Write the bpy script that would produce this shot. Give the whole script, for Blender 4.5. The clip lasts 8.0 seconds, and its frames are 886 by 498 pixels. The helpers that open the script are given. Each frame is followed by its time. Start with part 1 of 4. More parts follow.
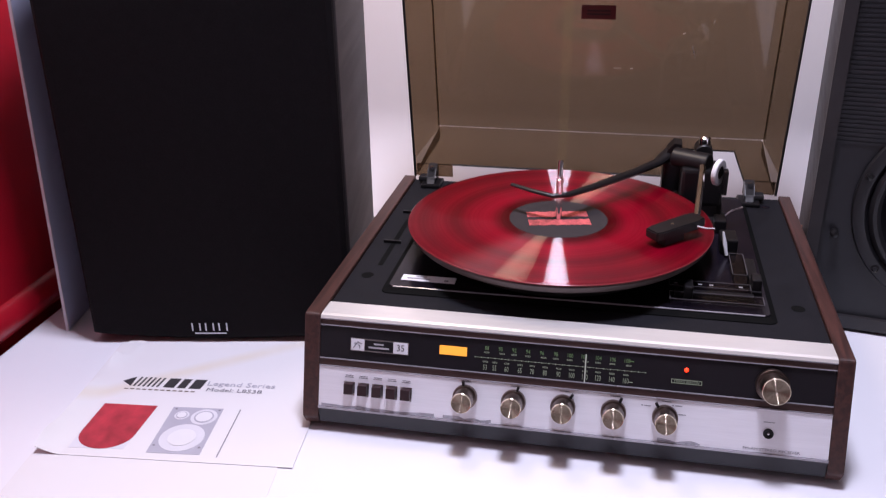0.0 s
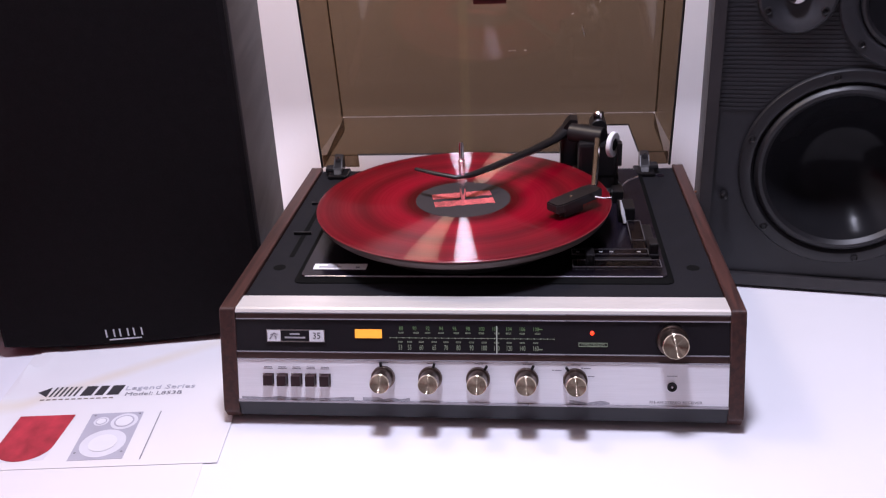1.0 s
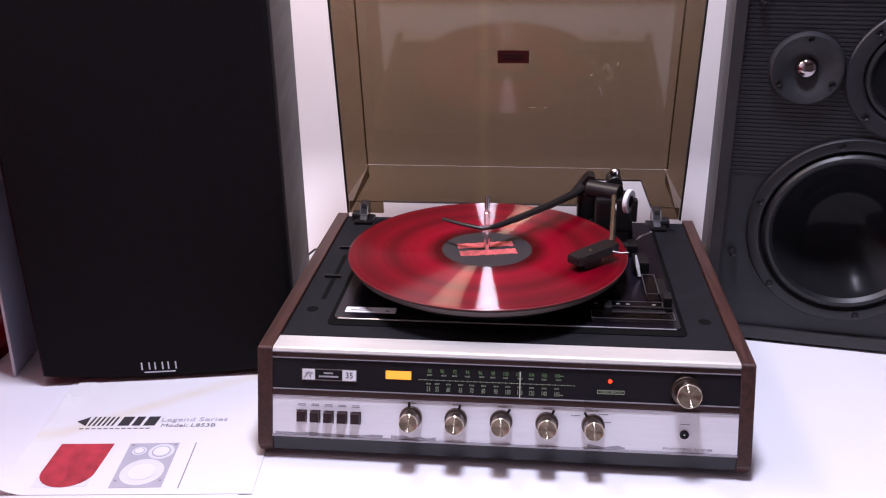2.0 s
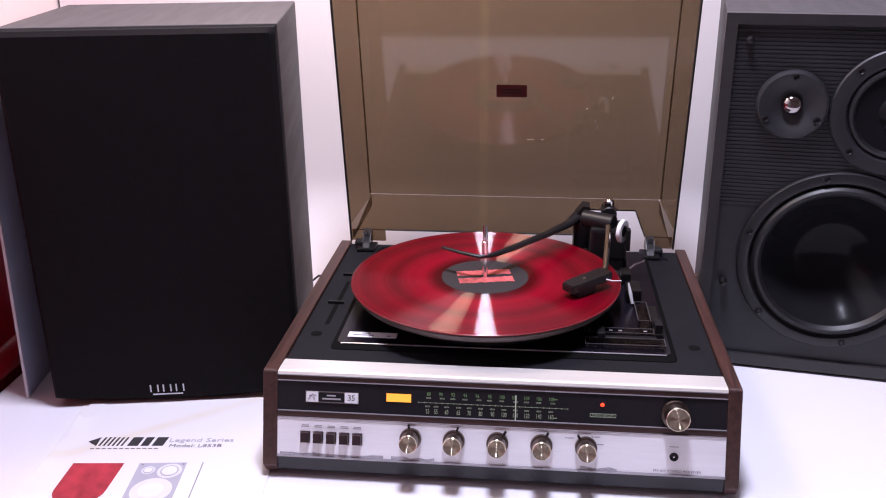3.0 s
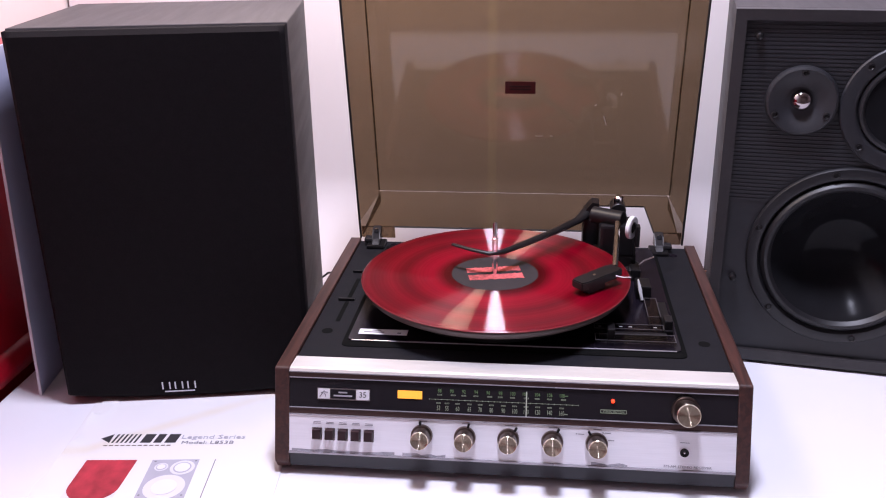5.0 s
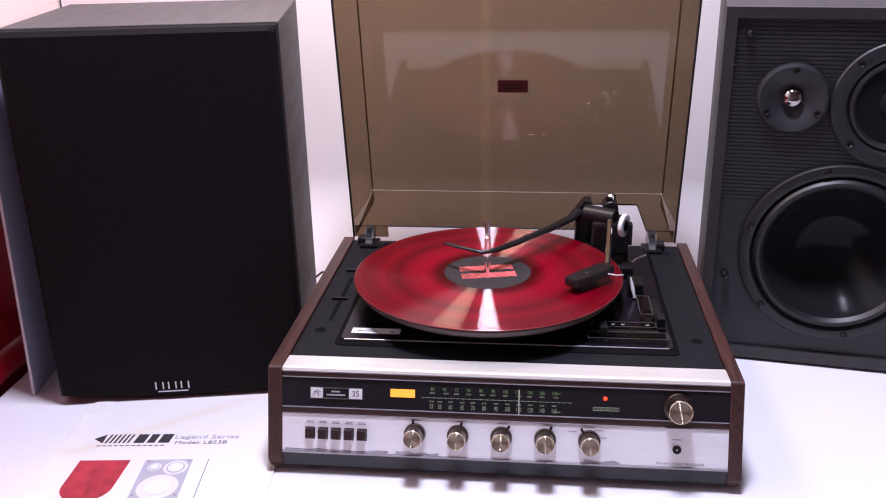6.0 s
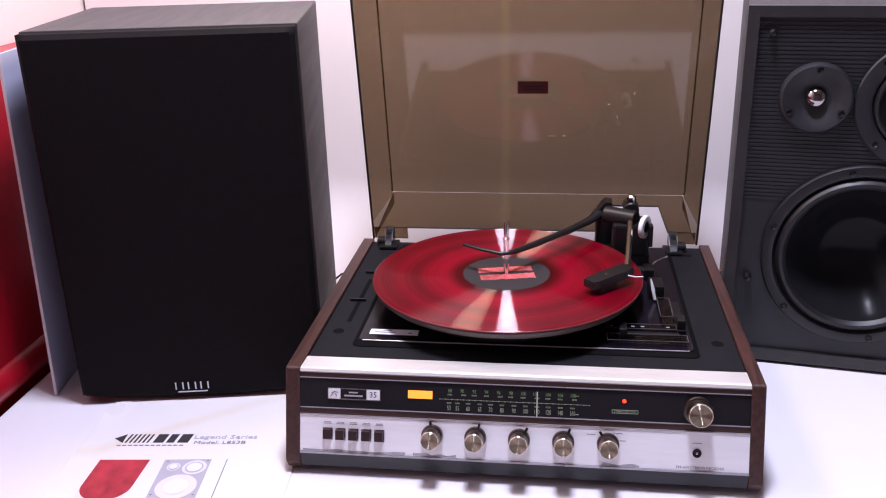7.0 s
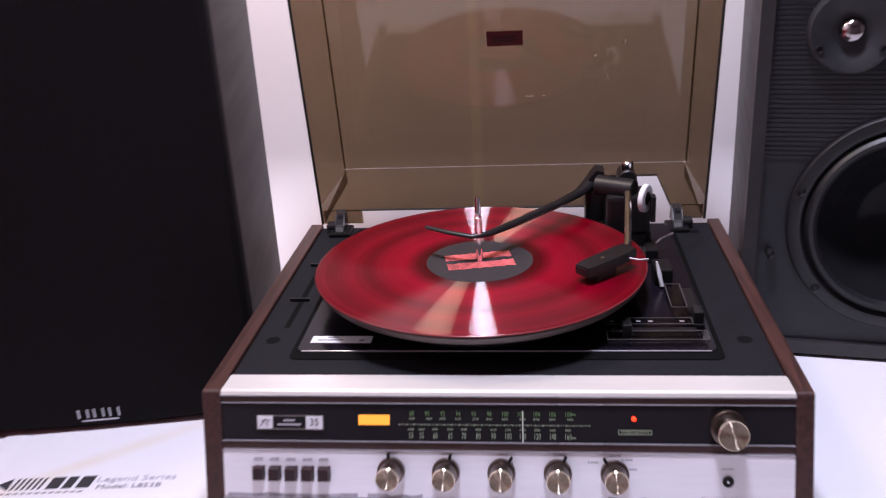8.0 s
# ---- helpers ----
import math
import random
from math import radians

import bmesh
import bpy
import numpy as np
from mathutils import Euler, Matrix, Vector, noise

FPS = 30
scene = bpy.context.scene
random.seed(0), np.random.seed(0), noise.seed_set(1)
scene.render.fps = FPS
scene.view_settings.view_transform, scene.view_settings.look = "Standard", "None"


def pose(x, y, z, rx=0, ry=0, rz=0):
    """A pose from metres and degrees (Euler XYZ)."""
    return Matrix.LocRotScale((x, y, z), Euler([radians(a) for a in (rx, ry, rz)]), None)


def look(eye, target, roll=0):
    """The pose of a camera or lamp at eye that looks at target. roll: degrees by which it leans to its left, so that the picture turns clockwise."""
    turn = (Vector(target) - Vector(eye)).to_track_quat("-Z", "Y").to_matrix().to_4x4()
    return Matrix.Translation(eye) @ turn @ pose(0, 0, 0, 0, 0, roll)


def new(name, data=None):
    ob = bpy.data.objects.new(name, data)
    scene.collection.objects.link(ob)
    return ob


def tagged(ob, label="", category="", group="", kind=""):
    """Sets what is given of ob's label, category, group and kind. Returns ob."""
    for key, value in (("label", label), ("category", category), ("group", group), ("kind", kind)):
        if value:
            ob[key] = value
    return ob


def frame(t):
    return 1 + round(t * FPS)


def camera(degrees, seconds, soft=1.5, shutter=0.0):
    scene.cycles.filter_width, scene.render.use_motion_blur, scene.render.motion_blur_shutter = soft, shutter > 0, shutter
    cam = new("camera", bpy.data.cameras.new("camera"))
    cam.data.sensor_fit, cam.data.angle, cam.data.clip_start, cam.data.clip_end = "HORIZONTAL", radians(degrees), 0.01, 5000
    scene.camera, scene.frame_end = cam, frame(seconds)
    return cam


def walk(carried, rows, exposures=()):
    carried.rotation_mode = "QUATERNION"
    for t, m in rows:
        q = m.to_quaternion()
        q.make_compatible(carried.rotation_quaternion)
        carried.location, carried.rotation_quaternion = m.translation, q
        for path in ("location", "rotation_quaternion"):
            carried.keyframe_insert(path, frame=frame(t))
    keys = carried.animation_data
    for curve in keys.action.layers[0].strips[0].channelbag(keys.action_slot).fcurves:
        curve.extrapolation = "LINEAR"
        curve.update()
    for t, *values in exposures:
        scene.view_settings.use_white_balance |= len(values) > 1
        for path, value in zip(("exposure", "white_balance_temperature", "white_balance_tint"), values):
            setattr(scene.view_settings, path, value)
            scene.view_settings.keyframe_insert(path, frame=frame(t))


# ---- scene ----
cam = camera(52.47, 8.0, soft=1.1, shutter=0.4)
PATH = [
    (0.0, pose(0.0605, -0.6733, 0.4880, 65.877, 0.767, 11.637)),
    (0.5, pose(0.0673, -0.6403, 0.4853, 63.682, 1.671, 10.407)),
    (1.0, pose(0.0762, -0.6933, 0.4869, 65.302, 2.540, 5.364)),
    (1.5, pose(0.0483, -0.7293, 0.4966, 68.033, 0.834, 7.734)),
    (1.7, pose(0.0476, -0.7329, 0.5067, 67.560, 0.907, 6.315)),
    (2.8, pose(0.0496, -0.7648, 0.5330, 68.936, 0.539, 5.329)),
    (3.0, pose(0.0542, -0.7714, 0.5348, 69.281, 0.515, 5.948)),
    (3.5, pose(0.0513, -0.7741, 0.5376, 69.111, 0.889, 5.628)),
    (4.0, pose(0.0453, -0.7761, 0.5424, 68.991, 0.846, 6.198)),
    (4.5, pose(0.0469, -0.7740, 0.5385, 69.006, 0.770, 6.345)),
    (6.0, pose(0.0545, -0.7750, 0.5370, 68.967, 1.008, 5.924)),
    (6.5, pose(0.0533, -0.7772, 0.5357, 69.226, 0.902, 6.272)),
    (7.0, pose(0.0604, -0.7724, 0.5336, 69.213, 1.480, 7.389)),
    (7.5, pose(0.0616, -0.7750, 0.5289, 68.964, 2.199, 5.805)),
    (7.7, pose(0.0523, -0.7327, 0.5074, 69.326, 2.172, 5.560)),
    (7.8, pose(0.0558, -0.6876, 0.4904, 69.106, 2.509, 5.899)),
    (7.9, pose(0.0520, -0.6427, 0.4739, 68.835, 2.594, 5.340)),
    (8.0, pose(0.0563, -0.5932, 0.4626, 68.274, 2.974, 5.470)),
]
walk(cam, PATH, exposures=((0.0, -0.30), (1.6, -0.22), (2.8, -0.03), (7.4, -0.03), (8.0, -0.14)))

# ---- world and lights ----
world = bpy.data.worlds.new("room_world")
scene.world = world
world.use_nodes = True
world.node_tree.nodes["Background"].inputs["Color"].default_value = (0.9, 0.88, 1.0, 1)
world.node_tree.nodes["Background"].inputs["Strength"].default_value = 0.005


def area_lamp(name, eye, target, sx, sy, watts, colour):
    data = bpy.data.lights.new(name, "AREA")
    data.shape, data.size, data.size_y, data.energy, data.color = "ELLIPSE", sx, sy, watts, colour
    ob = new(name, data)
    ob.matrix_world = look(eye, target)
    return ob


# cool flat light on the ceiling above the table, and a warm bare bulb hung close over the record
area_lamp("ceiling_lamp", (0.02, -0.02, 1.62), (0.02, -0.02, 0.0), 0.28, 0.28, 36.5, (0.77, 0.77, 0.99))
bulb = bpy.data.lights.new("bulb", "POINT")
bulb.energy, bulb.color, bulb.shadow_soft_size = 8.6, (1.0, 0.78, 0.60), 0.08
new("bulb", bulb).location = (-0.20, 0.26, 0.80)


# ---- materials ----
def nodes_of(name):
    m = bpy.data.materials.new(name)
    m.use_nodes = True
    t = m.node_tree
    return m, t, t.nodes["Principled BSDF"]


def mat(name, colour, rough=0.5, metal=0.0, scale=60.0, vary=0.12, bump=0.0, bump_scale=400.0, stretch=(1, 1, 1), rough_vary=0.1, coat=0.0, spec=0.5):
    m, t, p = nodes_of(name)
    tc = t.nodes.new("ShaderNodeTexCoord")
    mp = t.nodes.new("ShaderNodeMapping")
    mp.inputs["Scale"].default_value = stretch
    t.links.new(tc.outputs["Object"], mp.inputs["Vector"])
    n1 = t.nodes.new("ShaderNodeTexNoise")
    n1.inputs["Scale"].default_value, n1.inputs["Detail"].default_value = scale, 6
    n2 = t.nodes.new("ShaderNodeTexNoise")
    n2.inputs["Scale"].default_value, n2.inputs["Detail"].default_value = scale * 0.13, 3
    for n in (n1, n2):
        t.links.new(mp.outputs["Vector"], n.inputs["Vector"])
    add = t.nodes.new("ShaderNodeMath")
    add.operation = "ADD"
    t.links.new(n1.outputs["Fac"], add.inputs[0])
    t.links.new(n2.outputs["Fac"], add.inputs[1])
    mr = t.nodes.new("ShaderNodeMapRange")
    mr.inputs["From Min"].default_value, mr.inputs["From Max"].default_value = 0.6, 1.4
    t.links.new(add.outputs[0], mr.inputs["Value"])
    mix = t.nodes.new("ShaderNodeMix")
    mix.data_type = "RGBA"
    lo = [c * (1 - vary) for c in colour]
    hi = [min(1, c * (1 + vary)) for c in colour]
    mix.inputs["A"].default_value, mix.inputs["B"].default_value = (*lo, 1), (*hi, 1)
    t.links.new(mr.outputs["Result"], mix.inputs["Factor"])
    t.links.new(mix.outputs["Result"], p.inputs["Base Color"])
    rr = t.nodes.new("ShaderNodeMapRange")
    rr.inputs["To Min"].default_value, rr.inputs["To Max"].default_value = max(0.02, rough - rough_vary), min(1, rough + rough_vary)
    t.links.new(n2.outputs["Fac"], rr.inputs["Value"])
    t.links.new(rr.outputs["Result"], p.inputs["Roughness"])
    p.inputs["Metallic"].default_value = metal
    p.inputs["Coat Weight"].default_value = coat
    p.inputs["Specular IOR Level"].default_value = spec
    if bump:
        n3 = t.nodes.new("ShaderNodeTexNoise")
        n3.inputs["Scale"].default_value, n3.inputs["Detail"].default_value = bump_scale, 4
        t.links.new(mp.outputs["Vector"], n3.inputs["Vector"])
        b = t.nodes.new("ShaderNodeBump")
        b.inputs["Strength"].default_value, b.inputs["Distance"].default_value = bump, 0.001
        t.links.new(n3.outputs["Fac"], b.inputs["Height"])
        t.links.new(b.outputs["Normal"], p.inputs["Normal"])
    return m


def glow(name, colour, strength):
    m, t, p = nodes_of(name)
    p.inputs["Base Color"].default_value = (*[c * 0.5 for c in colour], 1)
    p.inputs["Emission Color"].default_value = (*colour, 1)
    p.inputs["Emission Strength"].default_value = strength
    return m


def clear(name, tint, rough=0.02, gloss=0.058):
    """Thin acrylic: tinted see-through with a Fresnel gloss."""
    m, t, p = nodes_of(name)
    out = t.nodes["Material Output"]
    tr = t.nodes.new("ShaderNodeBsdfTransparent")
    tr.inputs["Color"].default_value = (*tint, 1)
    gl = t.nodes.new("ShaderNodeBsdfGlossy")
    gl.inputs["Roughness"].default_value = rough
    lw = t.nodes.new("ShaderNodeLayerWeight")
    lw.inputs["Blend"].default_value = 0.5
    pw = t.nodes.new("ShaderNodeMath")
    pw.operation, pw.inputs[1].default_value = "POWER", 5.0
    t.links.new(lw.outputs["Facing"], pw.inputs[0])
    fr = t.nodes.new("ShaderNodeMath")
    fr.operation, fr.inputs[1].default_value, fr.inputs[2].default_value = "MULTIPLY_ADD", 0.4, gloss
    t.links.new(pw.outputs[0], fr.inputs[0])
    mx = t.nodes.new("ShaderNodeMixShader")
    t.links.new(fr.outputs[0], mx.inputs[0])
    t.links.new(tr.outputs[0], mx.inputs[1])
    t.links.new(gl.outputs[0], mx.inputs[2])
    t.links.new(mx.outputs[0], out.inputs["Surface"])
    t.nodes.remove(p)
    return m


def vinyl(name):
    """Red see-through vinyl: rings of tone, circular groove gloss."""
    m, t, p = nodes_of(name)
    tc = t.nodes.new("ShaderNodeTexCoord")
    sep = t.nodes.new("ShaderNodeVectorMath")
    sep.operation = "MULTIPLY"
    sep.inputs[1].default_value = (1, 1, 0)
    t.links.new(tc.outputs["Object"], sep.inputs[0])
    ln = t.nodes.new("ShaderNodeVectorMath")
    ln.operation = "LENGTH"
    t.links.new(sep.outputs[0], ln.inputs[0])
    ramp = t.nodes.new("ShaderNodeValToRGB")
    mr = t.nodes.new("ShaderNodeMapRange")
    mr.inputs["From Min"].default_value, mr.inputs["From Max"].default_value = 0.045, 0.1524
    t.links.new(ln.outputs["Value"], mr.inputs["Value"])
    t.links.new(mr.outputs["Result"], ramp.inputs["Fac"])
    e = ramp.color_ramp.elements
    e[0].position, e[0].color = 0.0, (0.078, 0.0004, 0.0042, 1)
    e[1].position, e[1].color = 1.0, (0.156, 0.0004, 0.0084, 1)
    for pos, c in ((0.10, (0.094, 0.0004, 0.0049, 1)), (0.24, (0.359, 0.0008, 0.0210, 1)), (0.44, (0.281, 0.0007, 0.0161, 1)), (0.55, (0.148, 0.0004, 0.0077, 1)), (0.70, (0.265, 0.0007, 0.0147, 1)), (0.86, (0.156, 0.0004, 0.0084, 1)), (0.94, (0.211, 0.0006, 0.0112, 1))):
        k = e.new(pos)
        k.color = c
    n = t.nodes.new("ShaderNodeTexNoise")
    n.noise_dimensions = "1D"
    n.inputs["Scale"].default_value, n.inputs["Detail"].default_value = 300, 6
    t.links.new(ln.outputs["Value"], n.inputs["W"])
    n2 = t.nodes.new("ShaderNodeTexNoise")
    n2.inputs["Scale"].default_value = 14
    t.links.new(tc.outputs["Object"], n2.inputs["Vector"])
    mu = t.nodes.new("ShaderNodeMix")
    mu.data_type, mu.blend_type = "RGBA", "MULTIPLY"
    mu.inputs["Factor"].default_value = 0.35
    t.links.new(ramp.outputs["Color"], mu.inputs["A"])
    t.links.new(n2.outputs["Fac"], mu.inputs["B"])
    t.links.new(mu.outputs["Result"], p.inputs["Base Color"])
    rr = t.nodes.new("ShaderNodeMapRange")
    rr.inputs["From Min"].default_value, rr.inputs["From Max"].default_value = 0.3, 0.7
    rr.inputs["To Min"].default_value, rr.inputs["To Max"].default_value = 0.30, 0.38
    t.links.new(n.outputs["Fac"], rr.inputs["Value"])
    t.links.new(rr.outputs["Result"], p.inputs["Roughness"])
    tg = t.nodes.new("ShaderNodeTangent")
    tg.direction_type, tg.axis = "RADIAL", "Z"
    t.links.new(tg.outputs[0], p.inputs["Tangent"])
    p.inputs["Anisotropic"].default_value = 1.0
    p.inputs["Anisotropic Rotation"].default_value = 0.25
    p.inputs["IOR"].default_value = 1.15
    p.inputs["Metallic"].default_value = 0.25
    # polished groove tops: a narrow clear streak over the red depth
    gl = t.nodes.new("ShaderNodeBsdfAnisotropic")
    gl.inputs["Color"].default_value = (1, 1, 1, 1)
    gl.inputs["Anisotropy"].default_value, gl.inputs["Rotation"].default_value = 1.0, 0.0
    fine = t.nodes.new("ShaderNodeMapRange")
    fine.inputs["From Min"].default_value, fine.inputs["From Max"].default_value = 0.3, 0.7
    fine.inputs["To Min"].default_value, fine.inputs["To Max"].default_value = 0.27, 0.58
    t.links.new(n.outputs["Fac"], fine.inputs["Value"])
    t.links.new(fine.outputs["Result"], gl.inputs["Roughness"])
    t.links.new(tg.outputs[0], gl.inputs["Tangent"])
    mx = t.nodes.new("ShaderNodeMixShader")
    band = t.nodes.new("ShaderNodeMapRange")
    band.inputs["From Min"].default_value, band.inputs["From Max"].default_value = 0.3, 0.7
    band.inputs["To Min"].default_value, band.inputs["To Max"].default_value = 0.07, 0.15
    t.links.new(n.outputs["Fac"], band.inputs["Value"])
    t.links.new(band.outputs["Result"], mx.inputs[0])
    t.links.new(p.outputs[0], mx.inputs[1])
    t.links.new(gl.outputs[0], mx.inputs[2])
    t.links.new(mx.outputs[0], t.nodes["Material Output"].inputs["Surface"])
    return m


def brushed(name, colour, rough=0.40):
    """Turned metal face: circular brushing gives crossed rays."""
    m, t, p = nodes_of(name)
    tc = t.nodes.new("ShaderNodeTexCoord")
    flat = t.nodes.new("ShaderNodeVectorMath")
    flat.operation = "MULTIPLY"
    flat.inputs[1].default_value = (1, 1, 0)
    t.links.new(tc.outputs["Object"], flat.inputs[0])
    ln = t.nodes.new("ShaderNodeVectorMath")
    ln.operation = "LENGTH"
    t.links.new(flat.outputs[0], ln.inputs[0])
    n = t.nodes.new("ShaderNodeTexNoise")
    n.noise_dimensions = "1D"
    n.inputs["Scale"].default_value, n.inputs["Detail"].default_value = 2600, 3
    t.links.new(ln.outputs["Value"], n.inputs["W"])
    rr = t.nodes.new("ShaderNodeMapRange")
    rr.inputs["To Min"].default_value, rr.inputs["To Max"].default_value = rough - 0.08, rough + 0.08
    t.links.new(n.outputs["Fac"], rr.inputs["Value"])
    tg = t.nodes.new("ShaderNodeTangent")
    tg.direction_type, tg.axis = "RADIAL", "Z"
    gl = t.nodes.new("ShaderNodeBsdfAnisotropic")
    gl.inputs["Color"].default_value = (*colour, 1)
    gl.inputs["Anisotropy"].default_value = 1.0
    t.links.new(rr.outputs["Result"], gl.inputs["Roughness"])
    t.links.new(tg.outputs[0], gl.inputs["Tangent"])
    t.links.new(gl.outputs[0], t.nodes["Material Output"].inputs["Surface"])
    t.nodes.remove(p)
    return m


def wood(name, dark, light):
    m, t, p = nodes_of(name)
    tc = t.nodes.new("ShaderNodeTexCoord")
    mp = t.nodes.new("ShaderNodeMapping")
    mp.inputs["Scale"].default_value = (9, 0.7, 9)
    t.links.new(tc.outputs["Object"], mp.inputs["Vector"])
    n = t.nodes.new("ShaderNodeTexNoise")
    n.inputs["Scale"].default_value, n.inputs["Detail"].default_value, n.inputs["Distortion"].default_value = 22, 8, 0.6
    t.links.new(mp.outputs["Vector"], n.inputs["Vector"])
    r = t.nodes.new("ShaderNodeValToRGB")
    r.color_ramp.elements[0].position, r.color_ramp.elements[1].position = 0.35, 0.68
    r.color_ramp.elements[0].color, r.color_ramp.elements[1].color = (*dark, 1), (*light, 1)
    t.links.new(n.outputs["Fac"], r.inputs["Fac"])
    t.links.new(r.outputs["Color"], p.inputs["Base Color"])
    b = t.nodes.new("ShaderNodeBump")
    b.inputs["Strength"].default_value, b.inputs["Distance"].default_value = 0.25, 0.0006
    t.links.new(n.outputs["Fac"], b.inputs["Height"])
    t.links.new(b.outputs["Normal"], p.inputs["Normal"])
    p.inputs["Roughness"].default_value = 0.45
    return m


def paper_mat(name):
    """White printed sheet with a faint yellow damp streak."""
    m, t, p = nodes_of(name)
    tc = t.nodes.new("ShaderNodeTexCoord")
    n = t.nodes.new("ShaderNodeTexNoise")
    n.inputs["Scale"].default_value, n.inputs["Detail"].default_value = 16, 4
    t.links.new(tc.outputs["Object"], n.inputs["Vector"])
    dot = t.nodes.new("ShaderNodeVectorMath")
    dot.operation = "DOT_PRODUCT"
    dot.inputs[1].default_value = (-0.54, 0.84, 0)
    t.links.new(tc.outputs["Object"], dot.inputs[0])
    off = t.nodes.new("ShaderNodeMath")
    off.operation, off.inputs[1].default_value = "SUBTRACT", 0.0835
    t.links.new(dot.outputs["Value"], off.inputs[0])
    dist = t.nodes.new("ShaderNodeMath")
    dist.operation = "ABSOLUTE"
    t.links.new(off.outputs[0], dist.inputs[0])
    band = t.nodes.new("ShaderNodeMapRange")
    band.inputs["From Min"].default_value, band.inputs["From Max"].default_value = 0.002, 0.013
    band.inputs["To Min"].default_value, band.inputs["To Max"].default_value = 1.3, 0.0
    t.links.new(dist.outputs[0], band.inputs["Value"])
    mu = t.nodes.new("ShaderNodeMath")
    mu.operation = "MULTIPLY"
    t.links.new(band.outputs["Result"], mu.inputs[0])
    t.links.new(n.outputs["Fac"], mu.inputs[1])
    mx = t.nodes.new("ShaderNodeMix")
    mx.data_type = "RGBA"
    mx.inputs["A"].default_value, mx.inputs["B"].default_value = (0.76, 0.74, 0.75, 1), (0.73, 0.66, 0.56, 1)
    t.links.new(mu.outputs[0], mx.inputs["Factor"])
    t.links.new(mx.outputs["Result"], p.inputs["Base Color"])
    p.inputs["Roughness"].default_value = 0.75
    return m


M_TABLE = mat("white_tabletop", (0.80, 0.79, 0.83), 0.45, scale=9, vary=0.02, bump=0.05, bump_scale=90)
M_WALL = mat("white_wall_paint", (0.79, 0.75, 0.765), 0.85, scale=6, vary=0.03, bump=0.15, bump_scale=120)
M_SEAM = mat("bright_white_tape", (0.90, 0.88, 0.83), 0.7, scale=30, vary=0.03)
M_PINKWALL = mat("pinkish_wall_paint", (0.80, 0.72, 0.70), 0.85, scale=6, vary=0.03, bump=0.15, bump_scale=120)
M_ROOM = mat("beige_room_paint", (0.36, 0.30, 0.31), 0.85, scale=5, vary=0.08)
M_FLOOR = mat("brown_carpet", (0.16, 0.11, 0.08), 0.95, scale=30, vary=0.2)
M_RED = mat("red_vinyl_cover", (0.37, 0.004, 0.016), 0.38, scale=12, vary=0.2, bump=0.15, bump_scale=300)
M_CARD = mat("blue_grey_card", (0.50, 0.51, 0.68), 0.8, scale=20, vary=0.08)
M_CARDEDGE = mat("card_edge", (0.62, 0.56, 0.60), 0.9, scale=90, vary=0.15)
M_WALNUT = wood("walnut_veneer", (0.030, 0.011, 0.009), (0.070, 0.025, 0.019))
M_DECK = mat("charcoal_textured_deck", (0.0086, 0.0082, 0.0108), 0.72, scale=300, vary=0.3, bump=0.35, bump_scale=1600, spec=0.18)
M_GLOSS = mat("black_gloss_plate", (0.008, 0.006, 0.010), 0.2, scale=20, vary=0.2, rough_vary=0.04, spec=0.22)
M_BLACK = mat("black_plastic", (0.009, 0.008, 0.009), 0.36, scale=80, vary=0.2, spec=0.38)
M_HINGE = mat("grey_hinge_plastic", (0.030, 0.028, 0.030), 0.25, scale=80, vary=0.25)
M_MATT = mat("matt_black", (0.012, 0.011, 0.012), 0.7, scale=80, vary=0.2)
M_RUBBER = mat("black_rubber", (0.010, 0.0095, 0.0115), 0.45, scale=120, vary=0.15)
M_ALU = mat("brushed_aluminium_fascia", (0.90, 0.88, 0.92), 0.38, metal=0.18, scale=40, vary=0.05, stretch=(1, 30, 30), rough_vary=0.06)
M_BAR = mat("satin_aluminium_bar", (0.84, 0.80, 0.76), 0.34, metal=0.45, scale=40, vary=0.04, stretch=(1, 30, 30), rough_vary=0.05)
M_CHROME = mat("chrome", (0.80, 0.79, 0.80), 0.12, metal=1.0, scale=60, vary=0.04, rough_vary=0.04)
M_BROWNSTRIP = mat("dark_brown_strip", (0.060, 0.030, 0.026), 0.4, scale=60, vary=0.15)
M_BASE = mat("dark_slate_base", (0.0125, 0.0118, 0.0165), 0.5, scale=60, vary=0.15)
M_GLASS = mat("black_dial_glass", (0.016, 0.014, 0.017), 0.10, scale=10, vary=0.1, rough_vary=0.02)
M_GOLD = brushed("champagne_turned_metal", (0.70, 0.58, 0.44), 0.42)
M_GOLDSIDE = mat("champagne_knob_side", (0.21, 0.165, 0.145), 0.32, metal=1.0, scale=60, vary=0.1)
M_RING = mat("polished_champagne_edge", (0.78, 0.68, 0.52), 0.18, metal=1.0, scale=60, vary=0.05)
M_BTN = mat("dark_brown_button", (0.030, 0.014, 0.016), 0.3, scale=60, vary=0.1)
M_WHITE = mat("white_plate", (0.78, 0.77, 0.80), 0.4, scale=40, vary=0.03)
M_GREYINK = mat("grey_ink", (0.22, 0.21, 0.24), 0.6, scale=80, vary=0.1)
M_WORN = mat("worn_aluminium", (0.42, 0.41, 0.45), 0.55, metal=0.2, scale=260, vary=0.45)
M_DARKINK = mat("dark_ink", (0.035, 0.032, 0.036), 0.6, scale=80, vary=0.1)
M_GOLDINK = mat("tan_ink", (0.20, 0.16, 0.13), 0.6, scale=80, vary=0.1)
M_AMBER = glow("lit_amber_lens", (1.0, 0.42, 0.05), 1.1)
